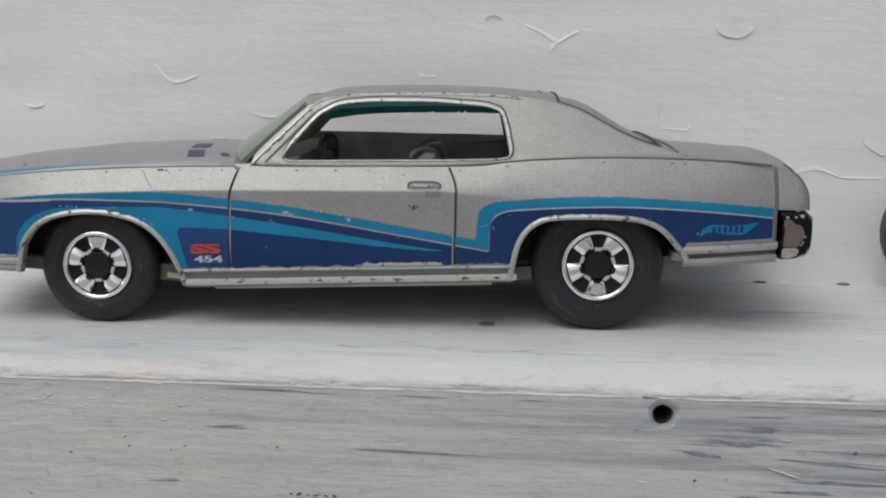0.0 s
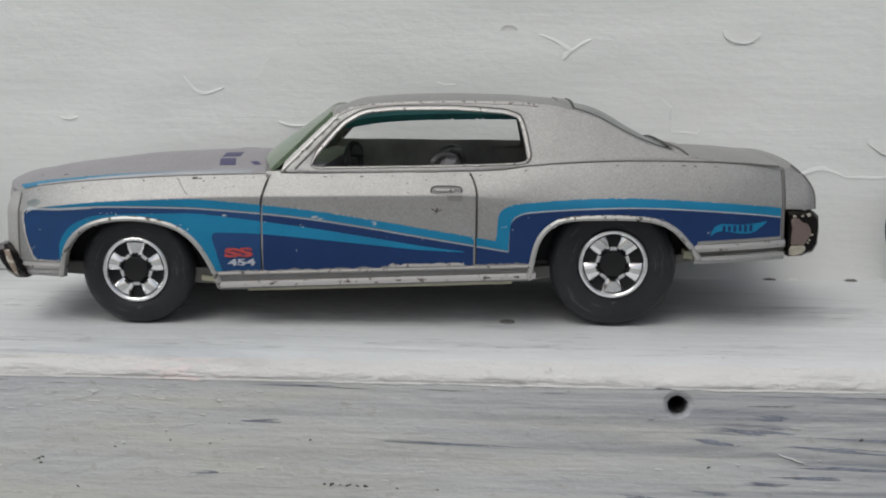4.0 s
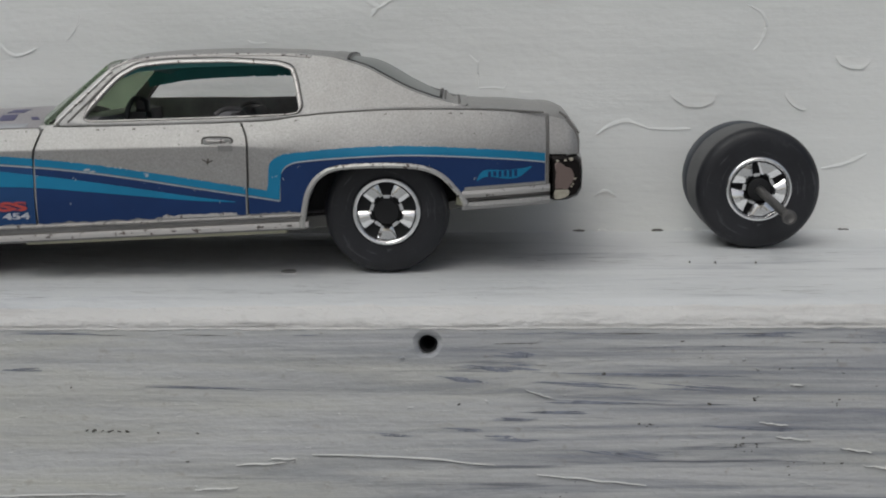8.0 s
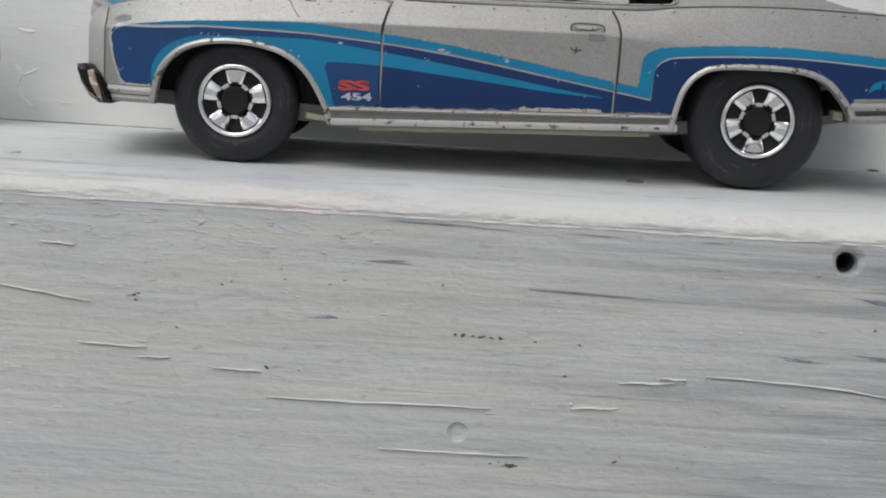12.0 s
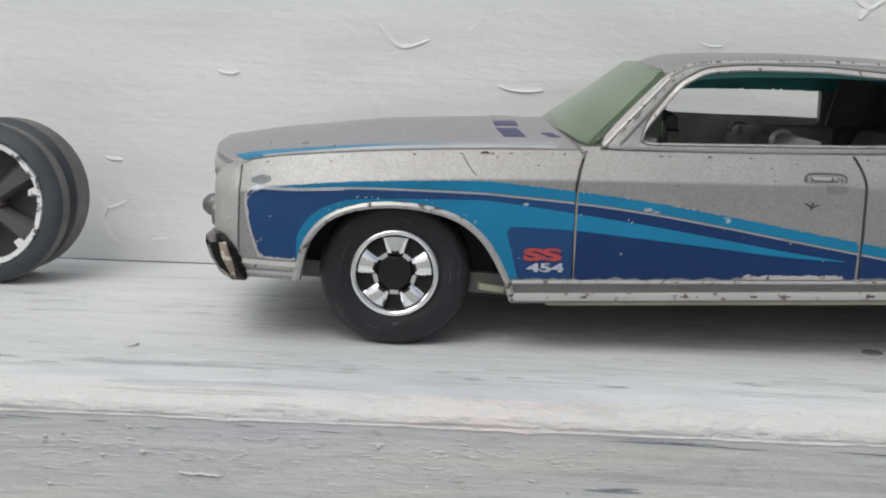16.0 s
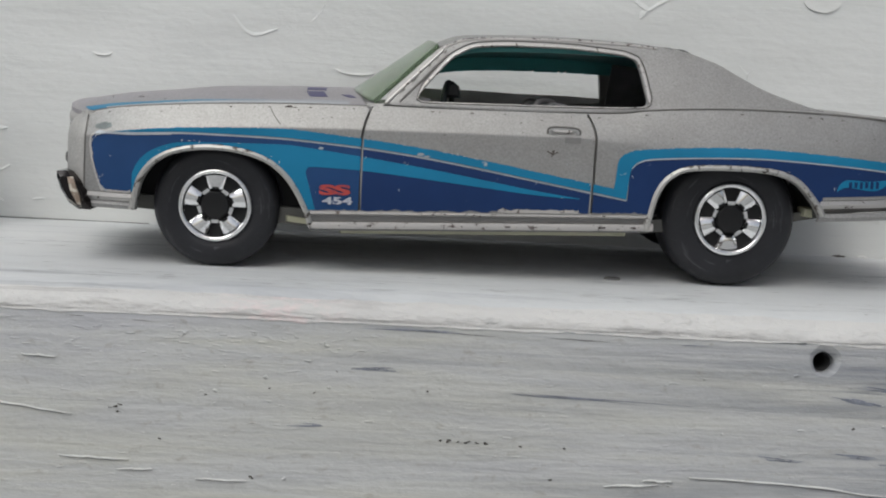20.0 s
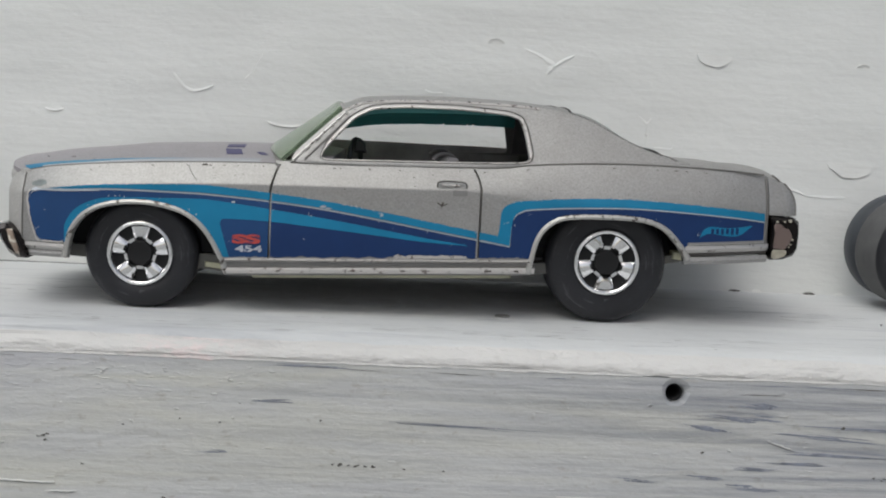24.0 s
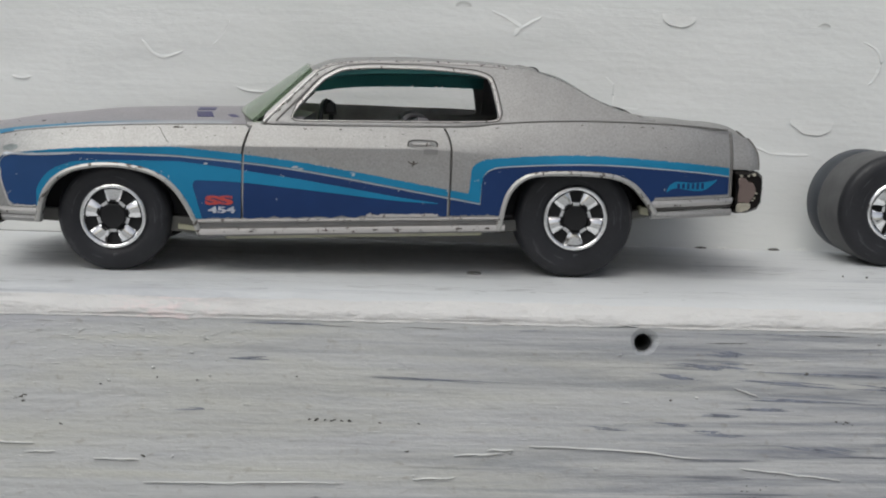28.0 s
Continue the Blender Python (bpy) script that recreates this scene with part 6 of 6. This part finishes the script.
# marks lying on the ledge top
for x, y, s in ((1.32, 1.44, 0.055), (-4.15, 0.84, 0.05), (5.6, 1.72, 0.008), (5.35, 1.75, 0.007), (6.0, 1.70, 0.007)):
    pts = [(x + s * (1.5 + 0.5 * noise.noise(Vector((x, i, 0)))) * math.cos(i * math.pi / 5), y + s * (1.6 if x < -4 else 0.9) * math.sin(i * math.pi / 5)) for i in range(10)]
    v = [(px, py, sill_z(py) + 0.018) for px, py in pts] + [(px, py, sill_z(py) - 0.004) for px, py in pts]
    f = [tuple(range(10))] + [(i, (i + 1) % 10, 10 + (i + 1) % 10, 10 + i) for i in range(10)]
    build("chip_mark", v, f, THREAD_PAINT if x < -4 else GRIME_AND_SHADE, sill, smooth=False)
# cracks and raised edges in the wall paint, as lines of (x, z)
def paint_ridge(keys, tall):
    """A lifted edge of paint along a line: flush above, standing off below."""
    pts, proud = spline(keys, 6), 0.003 + 0.42 * tall
    rows = []
    for i, (x, z) in enumerate(pts):
        d = pts[min(i + 1, len(pts) - 1)] - pts[max(i - 1, 0)]
        d /= np.linalg.norm(d)
        t = i / (len(pts) - 1)
        half = 0.5 * tall * (0.25 + math.sin(math.pi * t)) * (0.8 + 0.6 * noise.noise(Vector((x * 9, z * 9, 2))))
        nx, nz = (-d[1], d[0]) if d[0] > 0 else (d[1], -d[0])
        rows.append([(x + nx * o * half, wall_at(x, z) + 0.001 - proud * k, z + nz * o * half) for o, k in ((-1, 1.0), (0.3, 0.8), (2, 0.35), (4, -0.3))])
    return shell("paint_crack", rows, (0, 0.012, 0), WALL_PAINT, wall)


paint_ridge(((-5.451, 0.595), (-5.42, 0.55), (-5.381, 0.495)), 0.024)
paint_ridge(((-5.381, 0.495), (-5.29, 0.52), (-5.2, 0.569)), 0.02)
paint_ridge(((-5.381, 0.495), (-5.415, 0.42), (-5.418, 0.337), (-5.355, 0.215), (-5.26, 0.156)), 0.02)
paint_ridge(((-5.405, 1.004), (-5.32, 0.985), (-5.235, 0.99)), 0.024)
paint_ridge(((-4.936, 0.192), (-4.86, 0.205), (-4.79, 0.208)), 0.016)
paint_ridge(((-1.846, 2.376), (-1.741, 2.488), (-1.641, 2.68)), 0.008)
paint_ridge(((-2.72, 2.4), (-2.58, 2.24), (-2.44, 2.2), (-2.22, 2.28)), 0.0208)
paint_ridge(((1.62, 2.924), (1.8, 2.85), (1.982, 2.738), (2.1, 2.8), (2.235, 2.87)), 0.024)
paint_ridge(((1.982, 2.738), (1.95, 2.69), (1.9, 2.63)), 0.024)
paint_ridge(((0.397, 2.357), (0.481, 2.322), (0.617, 2.328)), 0.0144)
paint_ridge(((3.09, 2.164), (3.15, 2.11), (3.195, 2.079), (3.25, 2.153)), 0.0104)
paint_ridge(((3.195, 2.079), (3.19, 1.92), (3.195, 1.771)), 0.0104)
paint_ridge(((3.195, 1.771), (3.35, 1.775), (3.503, 1.763), (3.544, 1.822)), 0.0112)
paint_ridge(((4.63, 1.206), (4.75, 1.294), (4.96, 1.36), (5.1, 1.33), (5.245, 1.271)), 0.0224)
paint_ridge(((5.245, 1.271), (5.5, 1.262), (5.75, 1.27)), 0.016)
paint_ridge(((6.377, 2.729), (6.551, 2.635), (6.617, 2.45), (6.542, 2.266), (6.478, 2.2)), 0.0208)
paint_ridge(((7.324, 0.788), (7.557, 0.828), (7.7, 0.885), (7.852, 0.962)), 0.02)
paint_ridge(((4.625, 0.44), (4.67, 0.5), (4.726, 0.523), (4.8, 0.5), (4.864, 0.426)), 0.0176)
# grime and lifted paint in the joint of ledge and wall
for x, w, h in ((4.42, 0.16, 0.03), (5.37, 0.16, 0.04), (5.75, 0.14, 0.05), (7.6, 0.14, 0.03), (4.7, 0.12, 0.05)):
    sliver(x, 0.02 + 0.004 * x, w, h, 0.0, SOOT if h < 0.045 else FLAKE_PAINT, wall, "joint_grime", 0.03, 0.0, WALL_Y - 0.005)
# the joint behind the ledge, its shadow line painted as a dark tube
tube("joint_shadow", [(x, wall_at(x, 0.0) - 0.006, 0.004 + math.tan(radians(-TIP)) * x + 0.004 * noise.noise(Vector((x * 3, 1, 1)))) for x in np.arange(-9.0, -3.6, 0.12)], 0.005, GRIME_AND_SHADE, wall, "dark tube for the shadow in the joint at the foot of the wall", sides=6)

# thin dark cracks under the edge
for _ in range(34):
    x = crowd.uniform(-6, 8.5) if _ % 2 else crowd.uniform(3.0, 8.5)
    if abs(x - HOLE[0]) < 0.5:
        continue
    sliver(x, -0.47 - 0.02 * crowd.random() - 0.08 * (_ % 4 == 0), crowd.uniform(0.1, 0.55), crowd.uniform(0.005, 0.012), crowd.uniform(-0.03, 0.02), GRIME_AND_SHADE if _ % 3 else WOOD_DARK, sill, "edge_crack", 0.003)
